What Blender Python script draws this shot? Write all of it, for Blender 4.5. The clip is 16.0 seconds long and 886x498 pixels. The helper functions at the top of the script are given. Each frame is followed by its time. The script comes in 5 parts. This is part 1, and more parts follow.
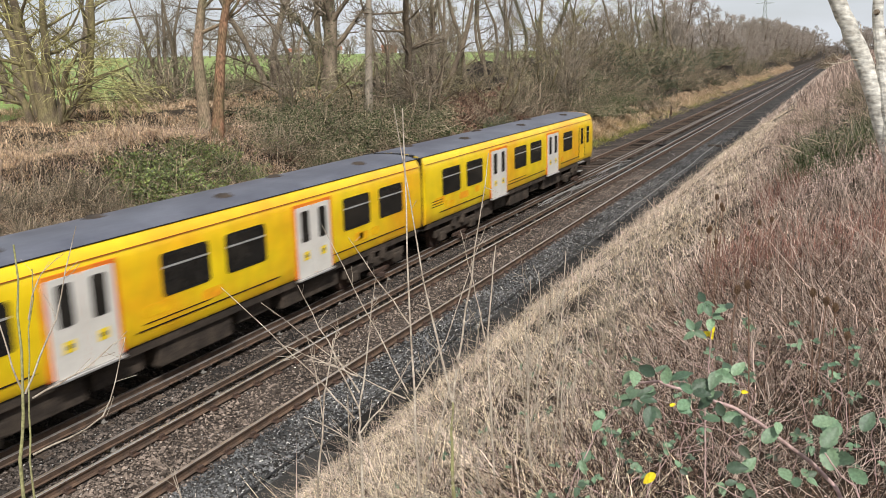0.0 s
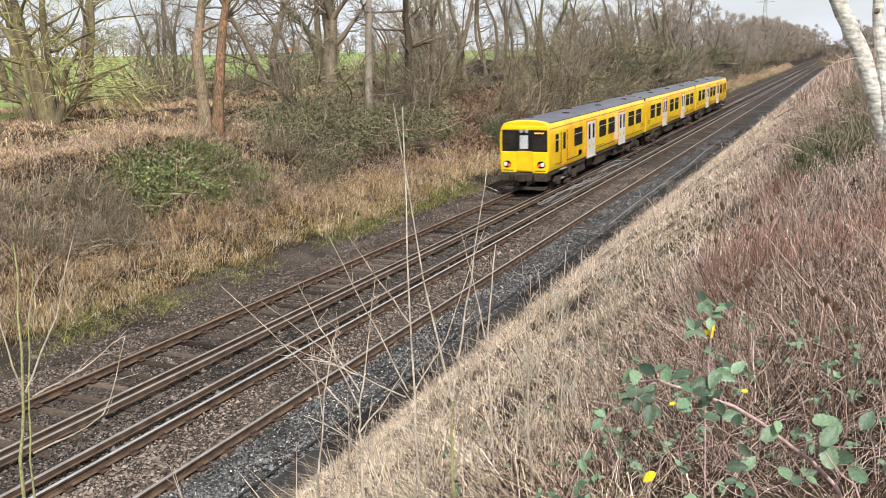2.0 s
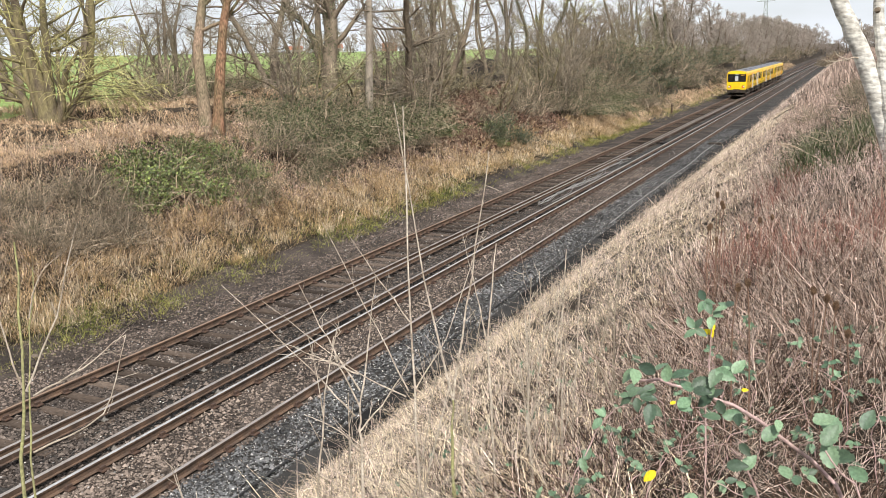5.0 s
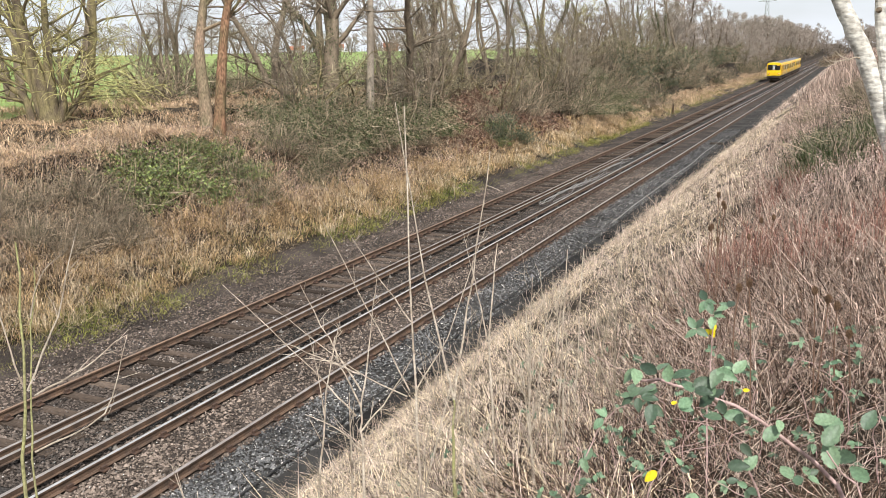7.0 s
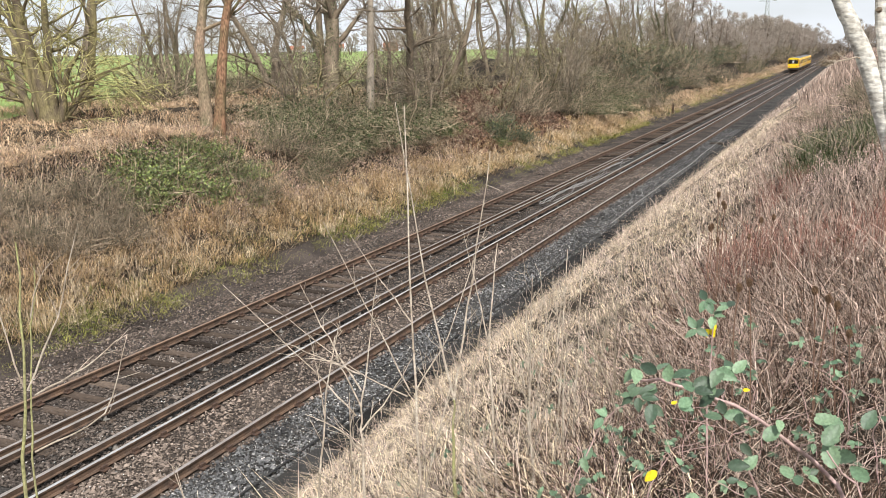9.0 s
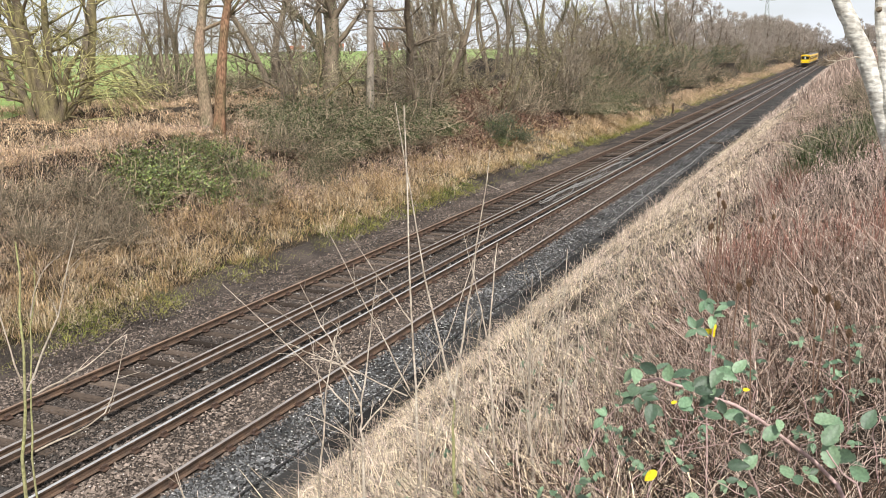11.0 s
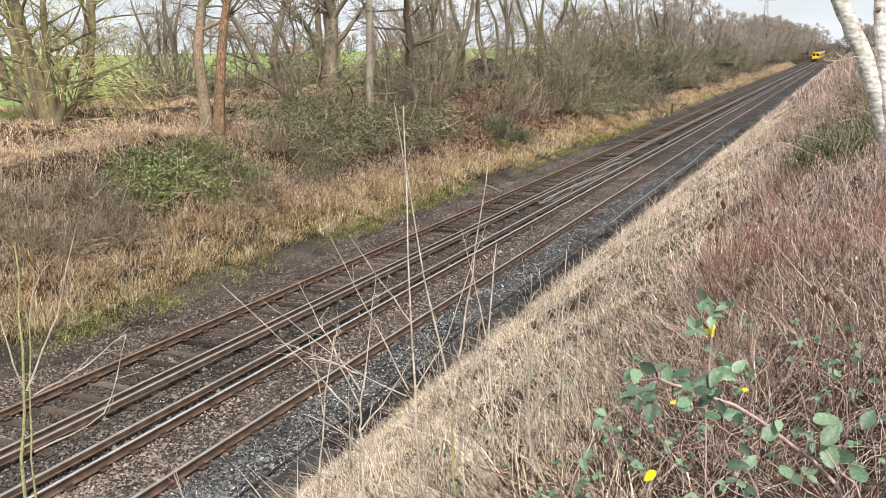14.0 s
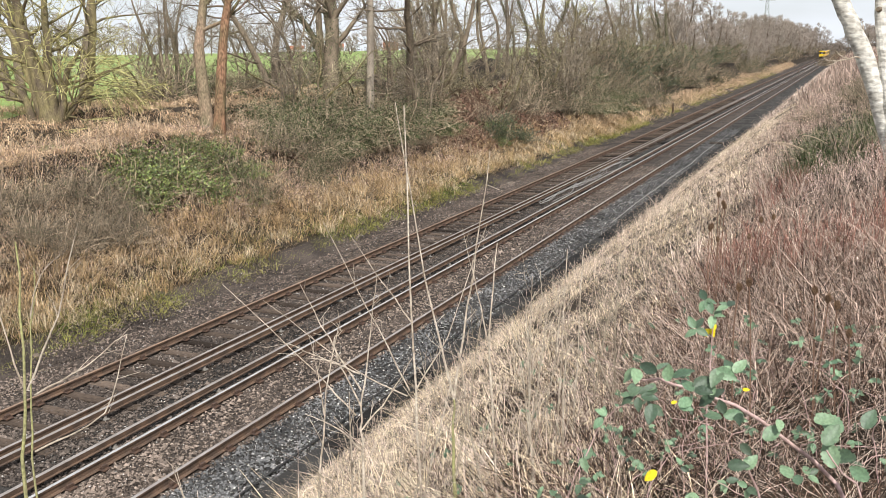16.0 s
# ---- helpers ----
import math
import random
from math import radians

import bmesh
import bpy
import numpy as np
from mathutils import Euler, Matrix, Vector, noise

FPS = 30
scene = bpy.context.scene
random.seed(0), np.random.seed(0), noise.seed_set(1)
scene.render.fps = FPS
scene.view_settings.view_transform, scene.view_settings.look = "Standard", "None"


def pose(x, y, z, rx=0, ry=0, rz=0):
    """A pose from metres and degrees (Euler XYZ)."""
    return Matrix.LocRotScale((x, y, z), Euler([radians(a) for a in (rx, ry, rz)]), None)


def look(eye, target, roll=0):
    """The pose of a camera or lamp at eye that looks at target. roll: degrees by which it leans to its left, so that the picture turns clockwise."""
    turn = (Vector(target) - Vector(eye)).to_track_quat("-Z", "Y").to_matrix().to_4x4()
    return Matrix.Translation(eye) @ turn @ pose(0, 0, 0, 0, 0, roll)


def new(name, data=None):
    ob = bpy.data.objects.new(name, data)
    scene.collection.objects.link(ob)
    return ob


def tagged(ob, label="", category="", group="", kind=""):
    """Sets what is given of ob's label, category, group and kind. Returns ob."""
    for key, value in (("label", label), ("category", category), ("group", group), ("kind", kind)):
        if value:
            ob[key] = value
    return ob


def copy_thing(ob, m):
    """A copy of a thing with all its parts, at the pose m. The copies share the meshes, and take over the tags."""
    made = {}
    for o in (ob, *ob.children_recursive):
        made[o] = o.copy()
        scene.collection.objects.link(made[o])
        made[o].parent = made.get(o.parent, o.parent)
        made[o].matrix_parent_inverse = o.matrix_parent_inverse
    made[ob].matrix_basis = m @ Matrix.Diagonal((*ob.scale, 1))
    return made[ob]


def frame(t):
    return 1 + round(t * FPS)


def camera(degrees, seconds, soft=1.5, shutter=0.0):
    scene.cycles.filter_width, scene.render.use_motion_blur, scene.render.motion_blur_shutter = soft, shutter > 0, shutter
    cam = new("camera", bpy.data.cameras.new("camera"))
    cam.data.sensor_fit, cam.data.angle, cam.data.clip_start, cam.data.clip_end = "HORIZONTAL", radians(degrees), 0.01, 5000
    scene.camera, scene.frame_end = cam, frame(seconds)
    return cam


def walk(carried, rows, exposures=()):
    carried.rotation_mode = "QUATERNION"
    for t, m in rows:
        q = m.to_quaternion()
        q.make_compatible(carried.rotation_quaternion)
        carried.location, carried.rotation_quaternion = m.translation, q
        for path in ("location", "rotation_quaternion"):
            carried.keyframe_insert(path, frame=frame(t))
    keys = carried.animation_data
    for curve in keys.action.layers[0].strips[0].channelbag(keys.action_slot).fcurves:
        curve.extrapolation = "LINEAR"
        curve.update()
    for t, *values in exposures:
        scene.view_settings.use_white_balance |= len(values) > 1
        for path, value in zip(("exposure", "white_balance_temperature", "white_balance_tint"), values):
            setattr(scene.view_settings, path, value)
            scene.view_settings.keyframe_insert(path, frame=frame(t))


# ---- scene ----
# --- camera and its walk: a phone held almost still above the cutting ---
cam = camera(54.62, 16.0, soft=0.5, shutter=0.25)
EYE = Vector((13.717, 0.0, 6.539))
AHEAD = Vector((-0.41983, 0.87983, -0.22278))
SIDE = Vector((0.9023, 0.4305, 0.0005))


def held(right, down):
    """The pose with the aim shifted by small parts of a degree."""
    way = AHEAD + SIDE * right * 0.0006586 - Vector((0.096, -0.201, 0.9748)) * down * 0.0006586
    return look(EYE, EYE + way * 10, -1.43)


walk(cam, [(0.0, held(2.8, -5.0)), (0.7, held(2.6, -4.2)), (1.5, held(2.8, -2.8)), (2.2, held(2.8, -2.2)), (3.0, held(3.0, -1.0)),
           (4.2, held(2.8, -0.9)), (6.3, held(0.2, -1.0)), (8.0, held(-0.2, -0.9)), (9.2, held(-0.2, -0.5)), (11.3, held(0.0, 0.0)),
           (12.6, held(0.3, -0.7)), (14.2, held(1.4, 0.0)), (15.2, held(1.2, 0.3)), (16.0, held(0.0, 0.0))],
     exposures=[(0.0, -0.20), (1.0, -0.20), (1.5, -0.05), (2.0, 0.05), (2.6, 0.13), (3.5, 0.13), (16.0, 0.14)])

# --- daylight: thin bright cloud with a soft sun ---
SUN_UP, SUN_ROUND = radians(47), radians(143)
world = bpy.data.worlds.new("sky")
scene.world = world
world.use_nodes = True
wn, wl = world.node_tree.nodes, world.node_tree.links
sky = wn.new("ShaderNodeTexSky")
sky.sky_type, sky.sun_disc = "NISHITA", False
sky.sun_elevation, sky.sun_rotation = SUN_UP, SUN_ROUND
sky.air_density, sky.dust_density = 1.0, 1.0
cloud = wn.new("ShaderNodeTexNoise")
cloud.inputs["Scale"].default_value, cloud.inputs["Detail"].default_value = 3.0, 6.0
coord = wn.new("ShaderNodeTexCoord")
squash = wn.new("ShaderNodeMapping")
squash.inputs["Scale"].default_value = (1.0, 1.0, 4.0)
wl.new(coord.outputs["Generated"], squash.inputs["Vector"])
wl.new(squash.outputs["Vector"], cloud.inputs["Vector"])
veil = wn.new("ShaderNodeMapRange")
veil.inputs["From Min"].default_value, veil.inputs["From Max"].default_value = 0.36, 0.56
veil.inputs["To Min"].default_value, veil.inputs["To Max"].default_value = 0.72, 1.0
wl.new(cloud.outputs["Fac"], veil.inputs["Value"])
over = wn.new("ShaderNodeMix")
over.data_type = "RGBA"
wl.new(veil.outputs["Result"], over.inputs["Factor"])
wl.new(sky.outputs["Color"], over.inputs["A"])
over.inputs["B"].default_value = (11.4, 12.0, 12.9, 1)
back = wn["Background"]
wl.new(over.outputs["Result"], back.inputs["Color"])
back.inputs["Strength"].default_value = 0.074
sun = new("sun", bpy.data.lights.new("sun", "SUN"))
sun.data.energy, sun.data.angle, sun.data.color = 5.0, radians(1.5), (1.0, 0.972, 0.925)
sun.matrix_world = look((math.sin(SUN_ROUND) * 50, math.cos(SUN_ROUND) * 50, math.tan(SUN_UP) * 50), (0, 0, 0))


# --- materials ---
def mat(name, c1, c2, rough=0.85, scale=3.0, fine=40.0, bump=0.2, metal=0.0, pick="", spread=0.5, gain=0.35, lean=0.5, spec=0.08, stretch=(1, 1, 1), swing=1.3):
    """Two tones mixed by coarse noise, fine grain on top, relief; pick ("island" or "object") varies whole pieces."""
    m = bpy.data.materials.new(name)
    m.use_nodes = True
    n, l = m.node_tree.nodes, m.node_tree.links
    b = n["Principled BSDF"]
    tc = n.new("ShaderNodeTexCoord")
    big, small = n.new("ShaderNodeTexNoise"), n.new("ShaderNodeTexNoise")
    big.inputs["Scale"].default_value, big.inputs["Detail"].default_value = scale, 5
    small.inputs["Scale"].default_value, small.inputs["Detail"].default_value = fine, 4
    grow = n.new("ShaderNodeMapping")
    grow.inputs["Scale"].default_value = stretch
    l.new(tc.outputs["Object"], grow.inputs["Vector"])
    for t in (big, small):
        l.new(grow.outputs["Vector"], t.inputs["Vector"])
    ramp = n.new("ShaderNodeMapRange")
    ramp.inputs["From Min"].default_value, ramp.inputs["From Max"].default_value = lean - 0.14, lean + 0.14
    l.new(big.outputs["Fac"], ramp.inputs["Value"])
    mix = n.new("ShaderNodeMix")
    mix.data_type = "RGBA"
    mix.inputs["A"].default_value, mix.inputs["B"].default_value = (*c1, 1), (*c2, 1)
    fac = ramp.outputs["Result"]
    value = None
    if pick:
        if pick == "island":
            rnd = n.new("ShaderNodeNewGeometry").outputs["Random Per Island"]
        else:
            rnd = n.new("ShaderNodeObjectInfo").outputs["Random"]
        blend = n.new("ShaderNodeMix")
        blend.inputs["Factor"].default_value = spread
        l.new(fac, blend.inputs["A"])
        l.new(rnd, blend.inputs["B"])
        fac = blend.outputs["Result"]
        value = rnd
    l.new(fac, mix.inputs["Factor"])
    grain = n.new("ShaderNodeMapRange")
    grain.inputs["From Min"].default_value, grain.inputs["From Max"].default_value = 0.3, 0.7
    grain.inputs["To Min"].default_value, grain.inputs["To Max"].default_value = 1 - gain, 1 + gain
    l.new(small.outputs["Fac"], grain.inputs["Value"])
    mul = n.new("ShaderNodeVectorMath")
    mul.operation = "SCALE"
    l.new(mix.outputs["Result"], mul.inputs[0])
    if value is not None:
        vary = n.new("ShaderNodeMath")
        vary.operation = "MULTIPLY_ADD"
        wob = n.new("ShaderNodeMath")
        wob.operation = "FRACT"
        far = n.new("ShaderNodeMath")
        far.operation = "MULTIPLY"
        far.inputs[1].default_value = 37.7
        l.new(value, far.inputs[0])
        l.new(far.outputs[0], wob.inputs[0])
        l.new(wob.outputs[0], vary.inputs[0])
        vary.inputs[1].default_value, vary.inputs[2].default_value = swing, 1 - 0.54 * swing
        prod = n.new("ShaderNodeMath")
        prod.operation = "MULTIPLY"
        l.new(grain.outputs["Result"], prod.inputs[0])
        l.new(vary.outputs[0], prod.inputs[1])
        l.new(prod.outputs[0], mul.inputs["Scale"])
    else:
        l.new(grain.outputs["Result"], mul.inputs["Scale"])
    l.new(mul.outputs["Vector"], b.inputs["Base Color"])
    b.inputs["Roughness"].default_value, b.inputs["Metallic"].default_value = rough, metal
    b.inputs["Specular IOR Level"].default_value = spec
    if bump:
        bp = n.new("ShaderNodeBump")
        bp.inputs["Strength"].default_value, bp.inputs["Distance"].default_value = bump, 0.02
        l.new(small.outputs["Fac"], bp.inputs["Height"])
        l.new(bp.outputs["Normal"], b.inputs["Normal"])
    return m


M = dict(
    soil=mat("leaf_litter_soil", (0.045, 0.034, 0.023), (0.022, 0.017, 0.013), scale=1.2, fine=25, bump=0.6),
    meadow=mat("meadow_grass", (0.20, 0.285, 0.085), (0.27, 0.33, 0.12), scale=0.08, fine=1.5, bump=0.3, gain=0.25),
    ballast=mat("ballast_bed", (0.066, 0.060, 0.055), (0.026, 0.024, 0.022), scale=0.7, fine=28, bump=1.0, gain=0.75),
    palebed=mat("brown_ballast_bed", (0.085, 0.068, 0.058), (0.036, 0.03, 0.026), scale=0.7, fine=28, bump=1.0, gain=0.6),
    brownstone=mat("light_brown_stone", (0.26, 0.205, 0.17), (0.055, 0.045, 0.039), scale=0.6, fine=60, bump=0.2, pick="island", spread=0.5, gain=0.2),
    nearstone=mat("sandy_brown_stone", (0.315, 0.25, 0.205), (0.08, 0.064, 0.055), scale=0.6, fine=60, bump=0.2, pick="island", spread=0.5, gain=0.2),
    stone=mat("ballast_stone", (0.195, 0.157, 0.132), (0.04, 0.034, 0.031), scale=0.6, fine=60, bump=0.2, pick="island", spread=0.5, gain=0.2),
    pale_stone=mat("pale_stone", (0.55, 0.53, 0.50), (0.36, 0.34, 0.32), scale=0.6, fine=60, pick="island"),
    dark_stone=mat("dark_grey_stone", (0.205, 0.203, 0.202), (0.03, 0.03, 0.031), scale=0.6, fine=60, bump=0.2, pick="island", gain=0.2),
    rust=mat("rusty_rail_web", (0.155, 0.10, 0.07), (0.09, 0.064, 0.05), rough=0.8, scale=4, fine=60, bump=0.2),
    rail_top=mat("worn_rail_head", (0.80, 0.77, 0.74), (0.66, 0.62, 0.59), rough=0.42, scale=2, fine=90, bump=0.03, metal=0.9, gain=0.15),
    rail_worn=mat("brown_worn_rail_head", (0.58, 0.52, 0.48), (0.44, 0.38, 0.34), rough=0.38, scale=2, fine=90, bump=0.04, metal=0.8, gain=0.2),
    rail_dull=mat("dull_rail_head", (0.44, 0.29, 0.20), (0.34, 0.24, 0.18), rough=0.45, scale=2, fine=90, bump=0.05, metal=0.7, gain=0.2),
    wood=mat("creosoted_timber", (0.05, 0.037, 0.029), (0.10, 0.075, 0.058), scale=5, fine=45, bump=0.5, pick="object", stretch=(0.15, 1, 1)),
    iron=mat("cast_iron", (0.10, 0.062, 0.045), (0.06, 0.045, 0.04), scale=9, fine=60),
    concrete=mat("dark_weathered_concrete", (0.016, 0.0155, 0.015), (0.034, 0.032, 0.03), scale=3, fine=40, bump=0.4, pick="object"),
    cable=mat("pale_cable_sheath", (0.36, 0.34, 0.32), (0.22, 0.21, 0.20), rough=0.6, scale=6, fine=50, bump=0.05, gain=0.12),
    black_cable=mat("black_cable_sheath", (0.035, 0.035, 0.037), (0.06, 0.058, 0.055), rough=0.6),
    ceramic=mat("insulator_porcelain", (0.30, 0.28, 0.25), (0.2, 0.18, 0.16), rough=0.5),
    straw=mat("dry_straw_grass", (0.82, 0.69, 0.50), (0.30, 0.21, 0.13), scale=1.6, fine=20, bump=0, pick="island", spread=0.6, gain=0.15),
    tan=mat("tan_bank_grass", (0.66, 0.48, 0.27), (0.22, 0.145, 0.08), scale=1.2, fine=20, bump=0, pick="island", spread=0.45, gain=0.15),
    green=mat("green_verge_grass", (0.21, 0.23, 0.06), (0.34, 0.29, 0.11), scale=0.7, fine=20, bump=0, pick="island", gain=0.15),
    moss=mat("bright_moss_grass", (0.16, 0.21, 0.035), (0.10, 0.13, 0.03), scale=0.9, fine=20, bump=0, pick="island", gain=0.2),
    russet=mat("russet_dead_stalk", (0.53, 0.395, 0.32), (0.13, 0.092, 0.074), scale=0.9, fine=25, bump=0, pick="island", spread=0.55, gain=0.15),
    pinkish=mat("bleached_stalk", (0.74, 0.60, 0.50), (0.30, 0.22, 0.175), scale=0.9, fine=25, bump=0, pick="island", spread=0.55, gain=0.15),
    crestgrass=mat("pinkish_brown_grass", (0.76, 0.57, 0.38), (0.36, 0.24, 0.15), scale=1.2, fine=20, bump=0, pick="island", spread=0.45, gain=0.15),
    redstalk=mat("red_dead_stalk", (0.36, 0.185, 0.145), (0.16, 0.08, 0.062), scale=0.9, fine=25, bump=0, pick="island", spread=0.55, gain=0.15),
    # dark brown stems, toned low so the colour also deepens shade between stalks
    darkstem=mat("dark_brown_gap_stem", (0.09, 0.058, 0.045), (0.03, 0.021, 0.018), scale=0.9, fine=25, bump=0, pick="island", spread=0.55, gain=0.15),
    fluff=mat("pale_seed_fluff", (0.62, 0.48, 0.43), (0.38, 0.27, 0.24), scale=2, fine=30, bump=0, pick="island", gain=0.15),
    litter=mat("curled_dead_leaf", (0.66, 0.49, 0.40), (0.15, 0.09, 0.065), scale=1, fine=30, bump=0, pick="island", spread=0.6, gain=0.2),
    redlitter=mat("red_brown_leaf_litter", (0.33, 0.205, 0.145), (0.10, 0.06, 0.045), scale=1, fine=30, bump=0, pick="island", spread=0.6, gain=0.2),
    greytwig=mat("faintly_green_grey_twig", (0.40, 0.35, 0.23), (0.20, 0.17, 0.11), scale=0.8, fine=30, bump=0, pick="island", gain=0.15),
    holly=mat("dark_evergreen_leaf", (0.035, 0.05, 0.022), (0.13, 0.15, 0.075), rough=0.42, scale=2, fine=30, bump=0, pick="island", gain=0.2, spec=0.5),
    twig=mat("grey_brown_twig", (0.34, 0.285, 0.22), (0.14, 0.115, 0.085), scale=0.5, fine=30, bump=0, pick="island", gain=0.15),
    redtwig=mat("dead_bracken_stem", (0.21, 0.13, 0.09), (0.075, 0.046, 0.034), scale=0.5, fine=30, bump=0, pick="island", gain=0.15),
    palecane=mat("pale_dry_cane", (0.50, 0.40, 0.29), (0.34, 0.26, 0.18), scale=0.5, fine=30, bump=0, pick="island", gain=0.15),
    scrub=mat("dark_scrub_twig", (0.31, 0.25, 0.18), (0.09, 0.073, 0.052), scale=0.5, fine=30, bump=0, pick="island", gain=0.15),
    # distance haze put into the colour: paler, flatter tones than the near twigs
    fartwig=mat("hazed_far_twig", (0.37, 0.31, 0.265), (0.29, 0.245, 0.205), scale=0.2, fine=8, bump=0, pick="island", gain=0.1, swing=0.35),
    mosstwig=mat("lichen_covered_twig", (0.50, 0.46, 0.20), (0.26, 0.24, 0.11), scale=0.8, fine=30, bump=0, pick="island", gain=0.15),
    bark=mat("brown_bark", (0.23, 0.18, 0.13), (0.12, 0.095, 0.07), scale=3, fine=28, bump=0.9, stretch=(1, 1, 0.3)),
    mossbark=mat("mossy_bark", (0.22, 0.185, 0.09), (0.105, 0.082, 0.058), scale=2.5, fine=26, bump=0.9, stretch=(1, 1, 0.3)),
    redbark=mat("reddish_bark", (0.25, 0.135, 0.085), (0.115, 0.10, 0.055), scale=1.6, fine=18, bump=1.0, gain=0.6, stretch=(1, 1, 0.3)),
    twinbark=mat("grey_brown_mossy_bark", (0.27, 0.19, 0.135), (0.15, 0.135, 0.08), scale=1.1, fine=20, bump=0.9, gain=0.5, stretch=(1, 1, 0.3)),
    palebark=mat("pale_dead_bark", (0.34, 0.29, 0.23), (0.24, 0.20, 0.16), scale=2, fine=30, bump=0.6, stretch=(1, 1, 0.3)),
    birch=mat("silver_birch_bark", (0.60, 0.57, 0.51), (0.40, 0.37, 0.32), scale=5, fine=13, bump=0.6, gain=0.42, stretch=(1, 1, 2.0)),
    shoot=mat("bare_sapling_bark", (0.50, 0.43, 0.35), (0.29, 0.235, 0.18), scale=9, fine=70, bump=0.2, rough=0.7),
    olive=mat("olive_sapling_bark", (0.30, 0.29, 0.13), (0.24, 0.22, 0.12), scale=9, fine=70, bump=0.2, rough=0.7),
    leaf=mat("bramble_leaf", (0.065, 0.125, 0.07), (0.17, 0.235, 0.13), rough=0.52, scale=14, fine=90, bump=0.15, pick="object", gain=0.3, spec=0.5),
    ivy=mat("ivy_leaf", (0.045, 0.075, 0.02), (0.23, 0.265, 0.075), rough=0.42, scale=2, fine=30, bump=0, pick="island", gain=0.2, spec=0.5),
    darkivy=mat("dull_evergreen_leaf", (0.05, 0.07, 0.03), (0.10, 0.11, 0.05), rough=0.6, scale=2, fine=30, bump=0, pick="island", gain=0.2),
    yellowleaf=mat("yellowed_leaf", (0.75, 0.62, 0.03), (0.62, 0.45, 0.03), rough=0.5, scale=20, fine=80, bump=0.1),
    cane=mat("bramble_cane", (0.50, 0.345, 0.325), (0.36, 0.25, 0.22), rough=0.6, scale=12, fine=80, bump=0.2),
    teasel=mat("teasel_head", (0.20, 0.125, 0.075), (0.13, 0.08, 0.05), scale=40, fine=200, bump=0.8),
    # train
    yellow=mat("yellow_train_paint", (0.87, 0.61, 0.012), (0.86, 0.41, 0.012), rough=0.36, scale=0.42, fine=2.2, bump=0.0, gain=0.10, lean=0.54, spec=0.5),
    cleanyellow=mat("cleaner_yellow_paint", (0.88, 0.64, 0.012), (0.86, 0.60, 0.012), rough=0.32, scale=0.5, fine=5, bump=0, gain=0.05, spec=0.5),
    roof=mat("grey_roof_paint", (0.125, 0.13, 0.157), (0.088, 0.092, 0.115), rough=0.38, scale=0.8, fine=9, bump=0.05, gain=0.12),
    cream=mat("cream_patch_paint", (0.78, 0.68, 0.48), (0.80, 0.62, 0.30), rough=0.4, scale=1.5, fine=8, bump=0, gain=0.06),
    ghost=mat("faded_orange_patch", (0.85, 0.34, 0.02), (0.86, 0.50, 0.015), rough=0.36, scale=2.2, fine=9, bump=0, gain=0.12),
    whitedoor=mat("off_white_door_paint", (0.74, 0.70, 0.64), (0.66, 0.62, 0.56), rough=0.4, scale=1.5, fine=12, bump=0, gain=0.06, spec=0.5),
    orange=mat("orange_door_edge", (0.72, 0.16, 0.03), (0.80, 0.28, 0.02), rough=0.4, scale=2, fine=10, bump=0, gain=0.1),
    glass=mat("dark_train_glass", (0.016, 0.015, 0.014), (0.03, 0.026, 0.022), rough=0.08, scale=1.2, fine=4, bump=0, gain=0.3, spec=0.5),
    rubber=mat("black_rubber", (0.012, 0.012, 0.012), (0.022, 0.021, 0.02), rough=0.7),
    silver=mat("brushed_metal", (0.72, 0.70, 0.68), (0.6, 0.58, 0.56), rough=0.35, metal=0.6, bump=0.02, gain=0.1),
    grime=mat("grimy_underframe", (0.045, 0.037, 0.031), (0.085, 0.066, 0.052), rough=0.85, scale=3, fine=20, bump=0.4),
    stripe=mat("black_stripe", (0.015, 0.013, 0.012), (0.05, 0.03, 0.015), rough=0.5, scale=1.3, fine=6, bump=0),
    interior=mat("pale_cab_interior", (0.55, 0.56, 0.56), (0.42, 0.43, 0.44), rough=0.6),
    redline=mat("red_brown_seam", (0.30, 0.06, 0.02), (0.42, 0.10, 0.02), rough=0.5, bump=0),
    brick=mat("house_brick", (0.36, 0.17, 0.11), (0.28, 0.13, 0.09), scale=2, fine=12),
    tiles=mat("clay_roof_tile", (0.42, 0.17, 0.10), (0.32, 0.13, 0.085), scale=2, fine=8),
    render=mat("pale_house_render", (0.70, 0.67, 0.62), (0.6, 0.57, 0.53), scale=1, fine=6),
    steel=mat("galvanised_steel", (0.42, 0.43, 0.44), (0.34, 0.35, 0.36), rough=0.5, metal=0.5),
)


def glow(name, colour, strength):
    m = bpy.data.materials.new(name)
    m.use_nodes = True
    b = m.node_tree.nodes["Principled BSDF"]
    b.inputs["Base Color"].default_value = (*colour, 1)
    b.inputs["Emission Color"].default_value = (*colour, 1)
    b.inputs["Emission Strength"].default_value = strength
    return m


M["tail"] = glow("lit_tail_lamp", (0.9, 0.05, 0.03), 2.0)
M["lamp"] = glow("headlamp_lens", (0.9, 0.88, 0.8), 0.25)
M["dots"] = glow("orange_destination_dots", (1.0, 0.45, 0.05), 1.2)

rng = np.random.default_rng(11)


